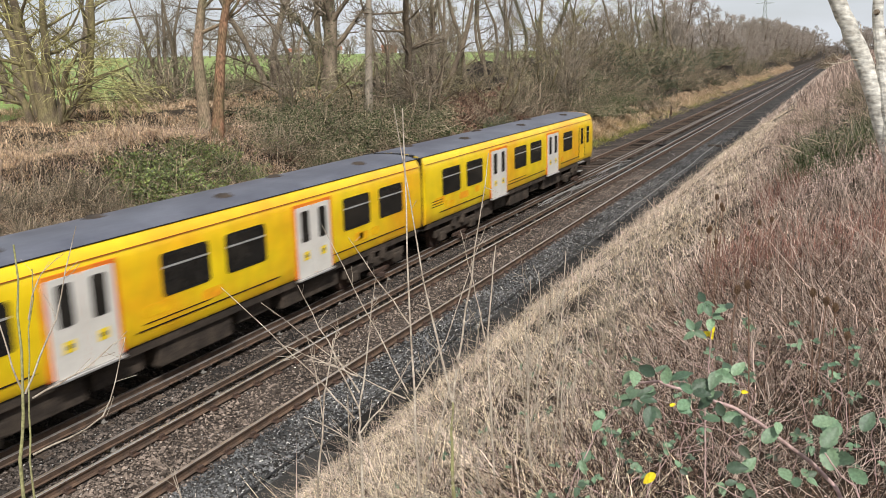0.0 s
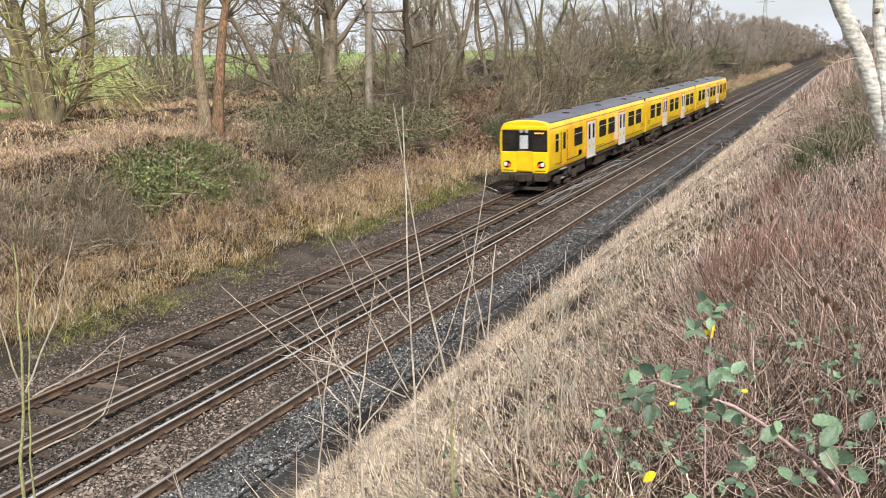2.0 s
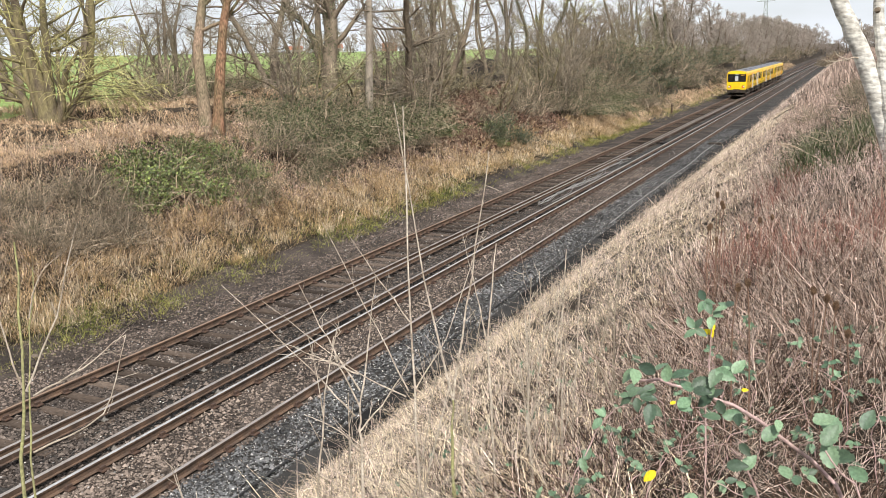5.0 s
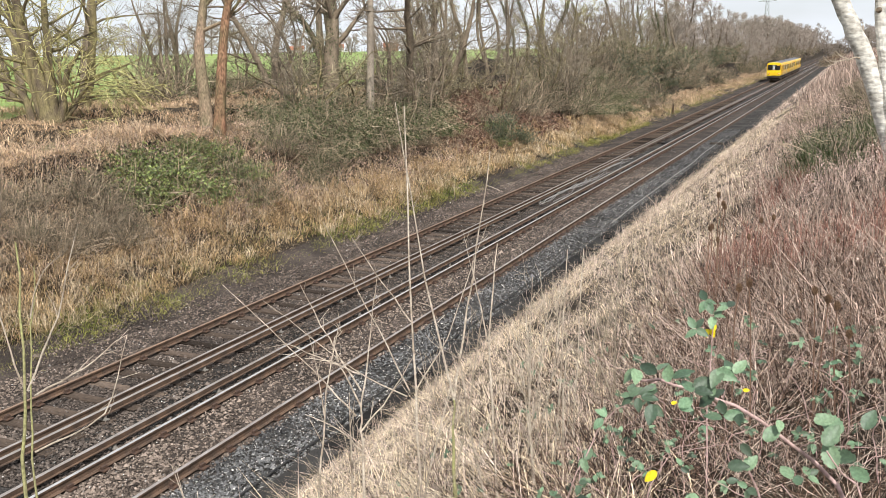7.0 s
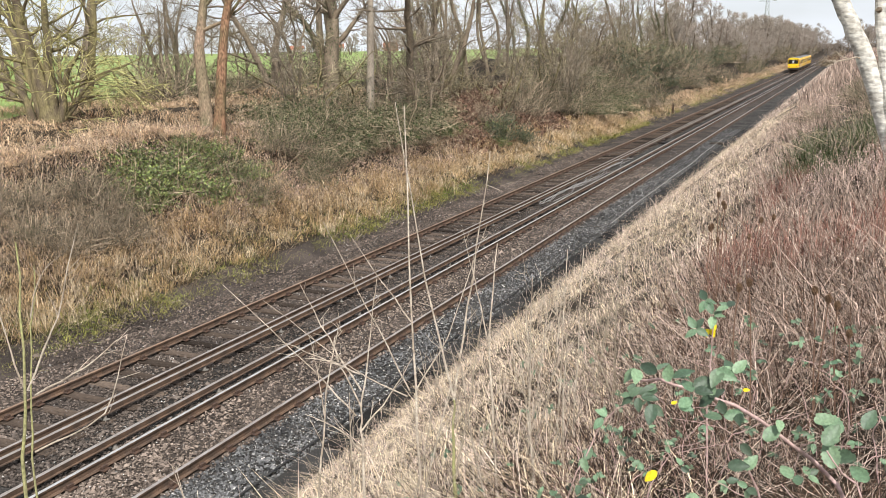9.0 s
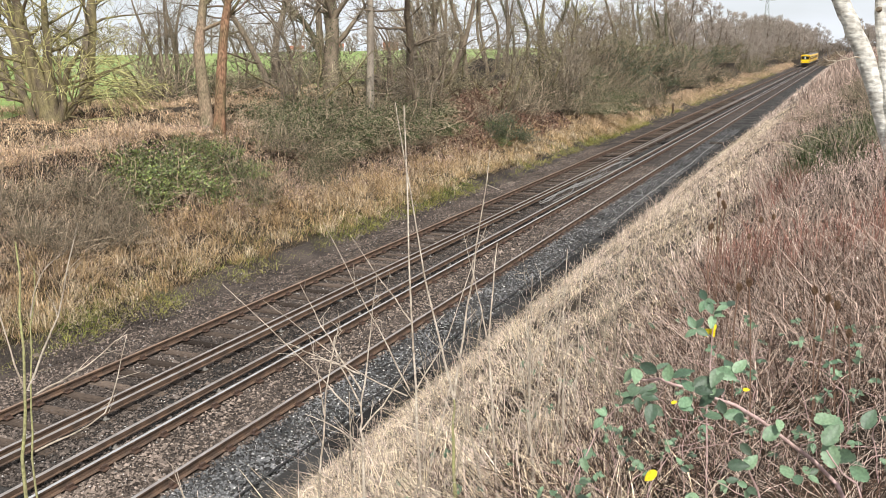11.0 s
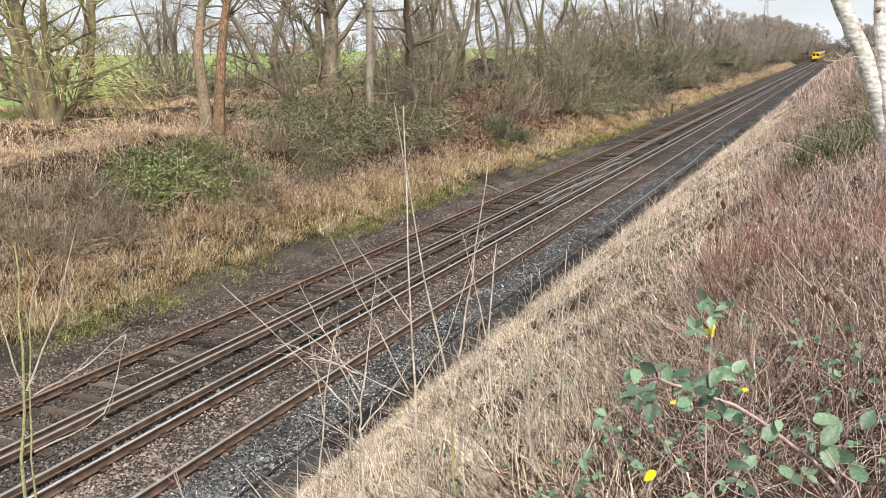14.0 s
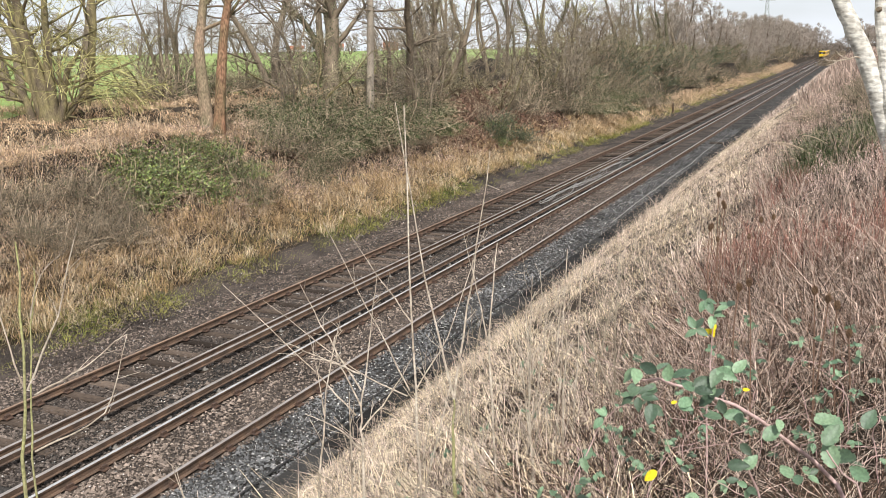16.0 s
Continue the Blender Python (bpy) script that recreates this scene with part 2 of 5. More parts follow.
# --- mesh tools ---
class Soup:
    """Collects batches of vertices and triangles into one mesh."""

    def __init__(self):
        self.v, self.f, self.n = [], [], 0

    def add(self, v, f):
        self.v.append(np.asarray(v, float).reshape(-1, 3))
        self.f.append(np.asarray(f, int).reshape(-1, 3) + self.n)
        self.n += len(self.v[-1])
        return self

    def mesh(self, name, material, smooth=False):
        v, f = np.concatenate(self.v), np.concatenate(self.f)
        me = bpy.data.meshes.new(name)
        me.vertices.add(len(v))
        me.vertices.foreach_set("co", v.astype(np.float32).ravel())
        me.loops.add(f.size)
        me.loops.foreach_set("vertex_index", f.astype(np.int32).ravel())
        me.polygons.add(len(f))
        me.polygons.foreach_set("loop_start", np.arange(0, f.size, 3, dtype=np.int32))
        me.polygons.foreach_set("use_smooth", np.full(len(f), smooth))
        me.update(calc_edges=True)
        me.materials.append(material)
        return me


def tubes(P, R, sides=3):
    """Tubes along N paths of K points each: P (N, K, 3), R (N, K)."""
    P = np.asarray(P, float)
    N, K, _ = P.shape
    R = np.broadcast_to(R, (N, K))
    T = np.gradient(P, axis=1)
    T /= np.linalg.norm(T, axis=2, keepdims=True) + 1e-9
    ref = np.where(np.abs(T[:, :1, 2:]) > 0.8, np.array([1.0, 0, 0]), np.array([0, 0, 1.0]))
    A = np.cross(T, np.broadcast_to(ref, T.shape))
    A /= np.linalg.norm(A, axis=2, keepdims=True) + 1e-9
    B = np.cross(T, A)
    ang = np.arange(sides) * 2 * np.pi / sides
    V = P[:, :, None] + R[:, :, None, None] * (A[:, :, None] * np.cos(ang)[None, None, :, None] + B[:, :, None] * np.sin(ang)[None, None, :, None])
    i = (np.arange(N)[:, None, None] * K + np.arange(K - 1)[None, :, None]) * sides
    s, s2 = np.arange(sides)[None, None], (np.arange(sides)[None, None] + 1) % sides
    a, b, c, d = i + s, i + s2, i + sides + s2, i + sides + s
    return V.reshape(-1, 3), np.concatenate([np.stack([a, b, c], -1).reshape(-1, 3), np.stack([a, c, d], -1).reshape(-1, 3)])


def blades(base, lean, length, width):
    """Grass blades of three triangles: base (N, 3), lean (N, 3) how far the tip hangs over."""
    N = len(base)
    side = np.cross(lean + rng.normal(0, 0.3, (N, 3)), [0, 0, 1.0])
    side /= np.linalg.norm(side, axis=1, keepdims=True) + 1e-9
    up = np.array([0, 0, 1.0])
    L, W = length[:, None], width[:, None] * side
    up = up * rng.uniform(0.35, 1.1, (N, 1))
    mid = base + up * L * 0.6 + lean * L * 0.35 + rng.normal(0, 0.13, (N, 3)) * L
    tip = base + up * L * 0.85 + lean * L + rng.normal(0, 0.16, (N, 3)) * L
    V = np.stack([base - W, base + W, mid - W * 0.8, mid + W * 0.8, tip], 1)
    i = np.arange(N)[:, None] * 5
    F = np.concatenate([i + [0, 1, 3], i + [0, 3, 2], i + [2, 3, 4]])
    return V.reshape(-1, 3), F


def bm_box(bm, x0, y0, z0, x1, y1, z1, bevel=0.0):
    m = Matrix.Translation(((x0 + x1) / 2, (y0 + y1) / 2, (z0 + z1) / 2)) @ Matrix.Diagonal((x1 - x0, y1 - y0, z1 - z0, 1))
    made = bmesh.ops.create_cube(bm, size=1, matrix=m)["verts"]
    if bevel:
        edges = list({e for v in made for e in v.link_edges})
        bmesh.ops.bevel(bm, geom=edges, offset=bevel, segments=2, affect="EDGES", profile=0.5)


def bm_cyl(bm, centre, axis, radius, length, segs=16, r2=None):
    q = Vector(axis).to_track_quat("Z", "Y").to_matrix().to_4x4()
    bmesh.ops.create_cone(bm, cap_ends=True, segments=segs, radius1=radius, radius2=radius if r2 is None else r2, depth=length,
                          matrix=Matrix.Translation(centre) @ q)


def finish(bm, name, material, smooth=False):
    me = bpy.data.meshes.new(name)
    for f in bm.faces:
        f.smooth = smooth
    bm.normal_update()
    bm.to_mesh(me)
    bm.free()
    me.materials.append(material)
    return me


def part(name, data, material, parent, label=""):
    """Links a bmesh, Soup or mesh as one mesh object under a thing or part."""
    if isinstance(data, bmesh.types.BMesh):
        data = finish(data, name, material)
    elif isinstance(data, Soup):
        data = data.mesh(name, material)
    ob = new(name, data)
    if parent is not None:
        ob.parent = parent
    return tagged(ob, label)


def boxes(name, material, parent, *dims, bevel=0.0, label=""):
    bm = bmesh.new()
    for d in dims:
        bm_box(bm, *d, bevel=bevel)
    return part(name, bm, material, parent, label)


# --- the lie of the land ---
PROFILE_X = [-700, -200, -60, -19, -14, -10, -6.0, -4.3, -3.4, -2.6, -2.0, -1.3, 1.0, 1.5, 5.3, 5.75, 6.3, 6.8, 9.5, 13.0, 14.6, 30, 700]
PROFILE_Z = [9.0, 8.4, 6.0, 4.45, 4.1, 3.5, 1.35, 0.35, -0.12, -0.30, -0.22, -0.232, -0.235, -0.20, -0.20, -0.24, -0.12, 0.25, 2.2, 4.45, 5.0, 5.4, 6.0]
WAVES = rng.normal(0, 1, (24, 2)), rng.uniform(0, 6.28, 24)


def ripple(x, y, size):
    k, ph = WAVES
    return sum(np.sin((k[i, 0] * x + k[i, 1] * y) / size * 1.6 + ph[i]) for i in range(24)) / 6.0


def ground_z(x, y):
    x, y = np.asarray(x, float), np.asarray(y, float)
    z = np.interp(x, PROFILE_X, PROFILE_Z)
    rise = np.clip((y - 48) / 45, 0, 1)
    rise = rise * rise * (3 - 2 * rise)
    far = np.clip((-4.0 - x) / 4.0, 0, 1) * np.clip((x + 60) / 40, 0, 1)
    z = z * (1 + 0.38 * rise * far)
    bank = np.clip((-4.0 - x) / 2, 0, 1) * np.clip((x + 22) / 3, 0, 1) + np.clip((x - 7) / 2, 0, 1) * np.clip((40 - x) / 4, 0, 1)
    return z + bank * np.where(x > 0, 0.07, 0.22) * ripple(x, y, 2.4) + bank * 0.05 * ripple(y, x, 0.9) - 0.0


def build_ground():
    xs = np.concatenate([[-700, -450, -300, -200, -140, -100, -75, -50, -40], np.arange(-30, -19, 1.5), [-19], np.arange(-18, -4.4, 0.5), [-4.3, -3.8, -3.4, -3.0, -2.6, -2.0],
                         [-1.2, 0, 1.2, 2.45, 3.5, 4.35, 5.3, 5.75, 6.0, 6.3, 6.55, 6.8], np.arange(7.2, 16, 0.45), [17, 19, 22, 26, 32, 45, 80, 160, 300, 700]])
    ys = np.concatenate([[-300, -120, -50, -25], np.arange(-15, 70, 0.6), np.arange(70, 140, 2.0), np.arange(142, 300, 8.0), [330, 380, 450, 550, 700, 1000, 1600]])
    X, Y = np.meshgrid(xs, ys)
    wob = 0.35 * ripple(Y, Y * 0.3, 2.2) * ((X < -2.9) & (X > -4)) + 0.5 * ripple(Y, Y * 0.3, 4.0) * (X < -18.5) * (X > -30)
    Z = ground_z(X, Y)
    V = np.stack([X + wob, Y, Z], -1).reshape(-1, 3)
    nx = len(xs)
    i = (np.arange(len(ys) - 1)[:, None] * nx + np.arange(nx - 1)[None]).ravel()
    F = np.concatenate([np.stack([i, i + 1, i + nx + 1], 1), np.stack([i, i + nx + 1, i + nx], 1)])
    me = Soup().add(V, F).mesh("ground", M["soil"], smooth=True)
    me.materials.append(M["ballast"])
    me.materials.append(M["meadow"])
    me.materials.append(M["palebed"])
    col = np.concatenate([i % nx, i % nx])
    mid = (xs[col] + xs[col + 1]) / 2
    slot = np.where((mid > -3.8) & (mid < 6.3), 1, np.where((mid < -19) | (mid > 60), 2, 0)).astype(np.int32)
    slot = np.where((mid > 2.45) & (mid < 4.35) | (mid > -3.8) & (mid < 0.8), 3, slot).astype(np.int32)
    me.polygons.foreach_set("material_index", slot)
    tagged(new("ground", me), "railway cutting floor with ballast, earthy banks and green field", "ground", kind="structure")


build_ground()

# --- tracks: running rails, conductor rails, sleepers and chairs ---
GAP = 3.408
RAIL_PROFILE = [(-0.07, -0.158), (0.07, -0.158), (0.07, -0.147), (0.015, -0.13), (0.01, -0.045), (0.035, -0.035), (0.035, -0.004), (0.027, 0), (-0.027, 0), (-0.035, -0.004),
                (-0.035, -0.035), (-0.01, -0.045), (-0.015, -0.13), (-0.07, -0.147)]
CONDUCTOR_PROFILE = [(-0.06, -0.07), (0.06, -0.07), (0.06, -0.055), (0.03, -0.045), (0.04, 0.045), (0.034, 0.05), (-0.034, 0.05), (-0.04, 0.045), (-0.03, -0.045), (-0.06, -0.055)]


def rail(name, x, parent, profile, head, label, z=0.0):
    ys = np.concatenate([np.arange(-16, 120, 4.0), np.arange(120, 560, 20.0)])
    bm = bmesh.new()
    rings = [[bm.verts.new((x + px, y, z + pz)) for px, pz in profile] for y in ys]
    n = len(profile)
    for a, b in zip(rings, rings[1:]):
        for k in range(n):
            f = bm.faces.new((a[k], a[(k + 1) % n], b[(k + 1) % n], b[k]))
            mid = (profile[k][1] + profile[(k + 1) % n][1]) / 2
            f.material_index = 1 if mid > max(p[1] for p in profile) - 0.0045 else 0
    bmesh.ops.recalc_face_normals(bm, faces=bm.faces)
    ob = part(name, bm, M["rust"], parent, label)
    ob.data.materials.append(head)
    return ob


def sleeper_mesh():
    bm = bmesh.new()
    bm_box(bm, -1.3, -0.125, -0.29, 1.3, 0.125, -0.165, 0.012)
    return finish(bm, "sleeper", M["wood"])


def chair_mesh():
    bm = bmesh.new()
    bm_box(bm, -0.19, -0.08, -0.166, 0.19, 0.08, -0.135, 0.01)
    bm_box(bm, -0.13, -0.06, -0.14, -0.075, 0.06, -0.06, 0.012)
    bm_box(bm, 0.075, -0.06, -0.14, 0.13, 0.06, -0.075, 0.012)
    return finish(bm, "rail_chair", M["iron"])


def build_track(name, cx, label, first, last, heads, conductor_x, sink):
    track = tagged(new(name), label, "railway track", kind="structure")
    for x, head in zip((cx - 0.7525, cx + 0.7525), heads):
        rail("running_rail", x, track, RAIL_PROFILE, head, "rust-sided steel running rail")
    rail("conductor_rail", conductor_x, track, CONDUCTOR_PROFILE, M["rail_worn"], "raised steel conductor rail")
    sm, cm = sleeper_mesh(), chair_mesh()
    bm = bmesh.new()
    bm_cyl(bm, (0, 0, -0.12), (0, 0, 1), 0.055, 0.1, 10, 0.04)
    bm_box(bm, -0.09, -0.05, -0.18, 0.09, 0.05, -0.16)
    im = finish(bm, "insulator", M["ceramic"])
    y, k = first, 0
    while y < last:
        s = new("sleeper", sm)
        s.parent = track
        s.matrix_basis = pose(cx + random.uniform(-0.03, 0.03), y, random.uniform(-0.012, 0.004) - sink, 0, 0, random.uniform(-1.2, 1.2))
        if y < 62:
            for x in (cx - 0.7525, cx + 0.7525):
                c = new("rail_chair", cm)
                c.parent = track
                c.location = (x, y, 0)
        if k % 4 == 0 and y < 70:
            o = new("insulator", im)
            o.parent = track
            o.location = (conductor_x, y, 0)
        y += 0.71 + random.uniform(-0.02, 0.02)
        k += 1


build_track("railway_track_far", 0.0, "rusty far railway track on creosoted wooden sleepers", -6.0, 118.0, (M["rail_dull"], M["rail_worn"]), 1.13, 0.02)
build_track("railway_track_near", GAP, "near railway track with sleepers half buried in ballast", -4.0, 60.0, (M["rail_top"], M["rail_worn"]), 2.26, 0.05)


def stones(name, label, material, n, x0, x1, y0, y1, size, power=1.7, skip=()):
    """Loose angular stones, denser towards the camera's end."""
    x = rng.uniform(x0, x1, n)
    y = y0 + (y1 - y0) * rng.uniform(0, 1, n) ** power
    keep = np.ones(n, bool)
    for rx in skip:
        keep &= np.abs(x - rx) > 0.085
    x, y = x[keep], y[keep]
    n = len(x)
    s = size * rng.lognormal(0, 0.35, n)
    base = np.array([[1, 0, 0], [-1, 0, 0], [0, 1, 0], [0, -1, 0], [0, 0, 1], [0, 0, -1]], float)
    V = base[None] * rng.uniform(0.55, 1.25, (n, 6, 1)) + rng.normal(0, 0.22, (n, 6, 3))
    a = rng.uniform(0, 6.28, n)
    c, d = np.cos(a)[:, None], np.sin(a)[:, None]
    V = np.stack([V[..., 0] * c - V[..., 1] * d, V[..., 0] * d + V[..., 1] * c, V[..., 2] * 0.75], -1) * s[:, None, None]
    z = ground_z(x, y) + rng.uniform(-0.01, 0.035, n)
    V += np.stack([x, y, z], -1)[:, None]
    tri = np.array([[0, 2, 4], [2, 1, 4], [1, 3, 4], [3, 0, 4], [2, 0, 5], [1, 2, 5], [3, 1, 5], [0, 3, 5]])
    F = (np.arange(n)[:, None, None] * 6 + tri[None]).reshape(-1, 3)
    tagged(part(name, Soup().add(V, F), material, None), label, "ballast", kind="stuff")


RAILS = (-0.7525, 0.7525, GAP - 0.7525, GAP + 0.7525)
stones("ballast_stones", "brown and grey crushed stone ballast between the rails", M["stone"], 44000, -1.4, 2.5, 8.5, 48, 0.024, skip=RAILS)
stones("near_track_stones", "light brown crushed stone in the near track", M["nearstone"], 24000, 2.4, 4.4, 8.5, 50, 0.024, skip=RAILS)
stones("cess_stones", "dark grey crushed stone beside the near rail", M["dark_stone"], 27000, 4.3, 5.8, 8.5, 75, 0.024, 2.0)
stones("pale_stones", "scattered pale stones among the dark ballast", M["pale_stone"], 4500, -3.4, 5.7, 8.5, 60, 0.015, skip=RAILS)
stones("shoulder_stones", "light brown crushed stone on the far shoulder", M["brownstone"], 36000, -3.7, -0.8, 8.5, 60, 0.023, 1.5, skip=RAILS)
stones("white_chippings", "whitish chippings strewn over the dark cess", M["pale_stone"], 4200, 4.4, 5.65, 8.5, 48, 0.014)


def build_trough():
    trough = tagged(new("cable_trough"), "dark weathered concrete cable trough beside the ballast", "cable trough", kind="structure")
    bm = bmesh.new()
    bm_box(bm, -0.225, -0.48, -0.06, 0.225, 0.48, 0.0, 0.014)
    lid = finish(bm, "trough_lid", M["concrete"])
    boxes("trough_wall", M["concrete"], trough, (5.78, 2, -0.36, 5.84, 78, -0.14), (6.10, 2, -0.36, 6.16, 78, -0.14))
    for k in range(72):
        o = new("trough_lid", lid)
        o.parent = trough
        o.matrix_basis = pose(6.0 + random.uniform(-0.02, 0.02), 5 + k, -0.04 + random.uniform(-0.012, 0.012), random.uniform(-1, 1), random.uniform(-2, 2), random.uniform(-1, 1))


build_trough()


def wander(n, x0, x1, y0, y1, amp, z, k=40):
    t = np.linspace(0, 1, k)
    out = []
    for _ in range(n):
        ph = rng.uniform(0, 6.28, 3)
        w = amp * (np.sin(t * 9 + ph[0]) + 0.6 * np.sin(t * 21 + ph[1])) * np.sin(np.pi * t) ** 0.5
        off = rng.uniform(-0.3, 0.3)
        out.append(np.stack([x0 + (x1 - x0) * t + off + w, y0 + (y1 - y0) * t + rng.uniform(-0.6, 0.6), np.full(k, z) + rng.uniform(0, 0.05)], -1))
    return np.array(out)


for path in wander(6, 1.62, 1.50, 36.3, 51.5, 0.21, -0.12, 60):
    V, F = tubes(path[None], 0.014, 6)
    tagged(part("cable", Soup().add(V, F), M["cable"], None), "loose pale cable snaking between the two tracks", "cable", "cables between the tracks")
V, F = tubes(wander(1, 0.75, 1.55, 51.3, 52.6, 0.02, -0.02, 12), 0.022, 6)
tagged(part("cable", Soup().add(V, F), M["cable"], None), "pale cable end crossing the rail", "cable", "cables between the tracks")
V, F = tubes(wander(1, 5.5, 5.25, 33, 66, 0.05, -0.15, 80), 0.016, 6)
tagged(part("cable", Soup().add(V, F), M["cable"], None), "thin pale cable along the trough edge", "cable")
V, F = tubes(wander(1, 5.72, 5.70, 5, 30, 0.02, -0.13, 50), 0.018, 6)
tagged(part("cable", Soup().add(V, F), M["black_cable"], None), "thin black cable beside the trough lids", "cable")
tagged(boxes("drain_cover", M["grime"], None, (4.75, 62.9, -0.2, 5.6, 63.5, -0.08), bevel=0.02), "flat dark cover lying beside the track", "cover")
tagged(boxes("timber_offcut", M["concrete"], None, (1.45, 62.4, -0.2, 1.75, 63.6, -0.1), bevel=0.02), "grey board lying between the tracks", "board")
tagged(boxes("marker_post", M["redtwig"], None, (-3.2, 91.4, -0.2, -3.05, 91.55, 0.9), bevel=0.02), "small rusty marker post on the verge", "post")


# --- the train: three carriages, the rear cab facing the camera ---
CAR = 20.24
SKIN = [(1.33, 1.08), (1.375, 1.16), (1.41, 1.5), (1.41, 2.62), (1.395, 2.9), (1.34, 3.14), (1.22, 3.33)]
TOP = [(1.22, 3.33), (1.0, 3.47), (0.7, 3.56), (0.35, 3.61), (0.0, 3.625)]


def loft(profile, ys, close=False):
    bm = bmesh.new()
    rows = [[bm.verts.new((x * s, y, 1.08 + (z - 1.08) * s2)) for x, z in profile] for y, s, s2 in ys]
    for a, b in zip(rows, rows[1:]):
        for k in range(len(profile) - 1):
            bm.faces.new((a[k], a[k + 1], b[k + 1], b[k]))
    if close:
        bm.faces.new(rows[0])
        bm.faces.new(list(reversed(rows[-1])))
    bmesh.ops.recalc_face_normals(bm, faces=bm.faces)
    return bm


def pane(parent, side, y0, y1, z0, z1, bar=True, frame_material=None, radius=0.07):
    """A dark window with its surround and hopper bar, on one side of a carriage."""
    x = 1.41 * side
    def plate(name, material, a, b, c, d, x0, x1, r):
        bm = bmesh.new()
        bm_box(bm, min(x0, x1), a, c, max(x0, x1), b, d)
        edges = [e for e in bm.edges if abs(e.verts[0].co.x - e.verts[1].co.x) > 1e-4]
        bmesh.ops.bevel(bm, geom=edges, offset=r, segments=4, affect="EDGES", profile=0.5)
        return part(name, bm, material, parent)
    plate("window_surround", frame_material or M["rubber"], y0 - 0.045, y1 + 0.045, z0 - 0.045, z1 + 0.045, x - 0.02 * side, x + 0.008 * side, radius + 0.03)
    plate("window_pane", M["glass"], y0, y1, z0, z1, x - 0.01 * side, x + 0.013 * side, radius)
    if bar:
        zb = z0 + (z1 - z0) * 0.70
        plate("window_bar", M["silver"], y0 - 0.01, y1 + 0.01, zb - 0.02, zb + 0.02, x, x + 0.028 * side, 0.008)


def door_pair(parent, side, y0, y1):
    x = 1.41 * side
    lo, hi = sorted((x - 0.02 * side, x + 0.010 * side))
    boxes("door_surround", M["orange"], parent, (lo, y0 - 0.11, 1.08, hi, y1 + 0.11, 2.98), bevel=0.01, label="orange door edging")
    mid = (y0 + y1) / 2
    for a, b in ((y0, mid - 0.008), (mid + 0.008, y1)):
        lo, hi = sorted((x - 0.01 * side, x + 0.026 * side))
        bm = bmesh.new()
        bm_box(bm, lo, a, 1.06, hi, b, 2.9)
        edges = [e for e in bm.edges if abs(e.verts[0].co.x - e.verts[1].co.x) > 1e-4]
        bmesh.ops.bevel(bm, geom=edges, offset=0.07, segments=3, affect="EDGES", profile=0.5)
        part("door_leaf", bm, M["whitedoor"], parent, "off-white sliding door leaf")
        c = (a + b) / 2
        lo, hi = sorted((x, x + 0.034 * side))
        bm = bmesh.new()
        bm_box(bm, lo, c - 0.17, 1.98, hi, c + 0.17, 2.78)
        edges = [e for e in bm.edges if abs(e.verts[0].co.x - e.verts[1].co.x) > 1e-4]
        bmesh.ops.bevel(bm, geom=edges, offset=0.06, segments=3, affect="EDGES", profile=0.5)
        part("door_window", bm, M["glass"], parent)
        lo, hi = sorted((x, x + 0.032 * side))
        boxes("door_sign", M["cleanyellow"], parent, (lo, c - 0.12, 1.5, hi, c + 0.12, 1.72), label="yellow square sign")
        lo, hi = sorted((x, x + 0.036 * side))
        boxes("door_sign_mark", M["grime"], parent, (lo, c - 0.05, 1.57, hi, c + 0.05, 1.65))
    lo, hi = sorted((x - 0.05 * side, x + 0.09 * side))
    boxes("door_step", M["silver"], parent, (lo, y0 - 0.05, 1.0, hi, y1 + 0.05, 1.05), bevel=0.01)


def bogie(parent, y):
    bm = bmesh.new()
    for s in (-1, 1):
        bm_box(bm, s * 1.02 - 0.07, y - 1.75, 0.42, s * 1.02 + 0.07, y + 1.75, 0.68, 0.03)
        for dy in (-1.3, 1.3):
            bm_box(bm, s * 1.06 - 0.12, y + dy - 0.2, 0.28, s * 1.06 + 0.12, y + dy + 0.2, 0.58, 0.04)
        for dy in (-0.35, 0.35):
            bm_cyl(bm, (s * 1.06, y + dy, 0.78), (0, 0, 1), 0.17, 0.32, 12)
    bm_box(bm, -1.0, y - 0.3, 0.45, 1.0, y + 0.3, 0.8, 0.04)
    part("bogie_frame", bm, M["grime"], parent)
    for dy in (-1.3, 1.3):
        bm = bmesh.new()
        for s in (-1, 1):
            bm_cyl(bm, (s * 0.74, y + dy, 0.42), (1, 0, 0), 0.42, 0.13, 28)
            bm_cyl(bm, (s * 0.68, y + dy, 0.42), (1, 0, 0), 0.45, 0.03, 28)
        bm_cyl(bm, (0, y + dy, 0.42), (1, 0, 0), 0.08, 1.5, 12)
        part("wheelset", bm, M["iron"], parent)
    for s in (-1, 1):
        boxes("collector_shoe", M["iron"], parent, (min(s * 1.1, s * 1.35), y - 0.12, 0.14, max(s * 1.1, s * 1.35), y + 0.12, 0.24), (s * 1.15 - 0.05, y - 0.5, 0.24, s * 1.15 + 0.05, y + 0.5, 0.34))


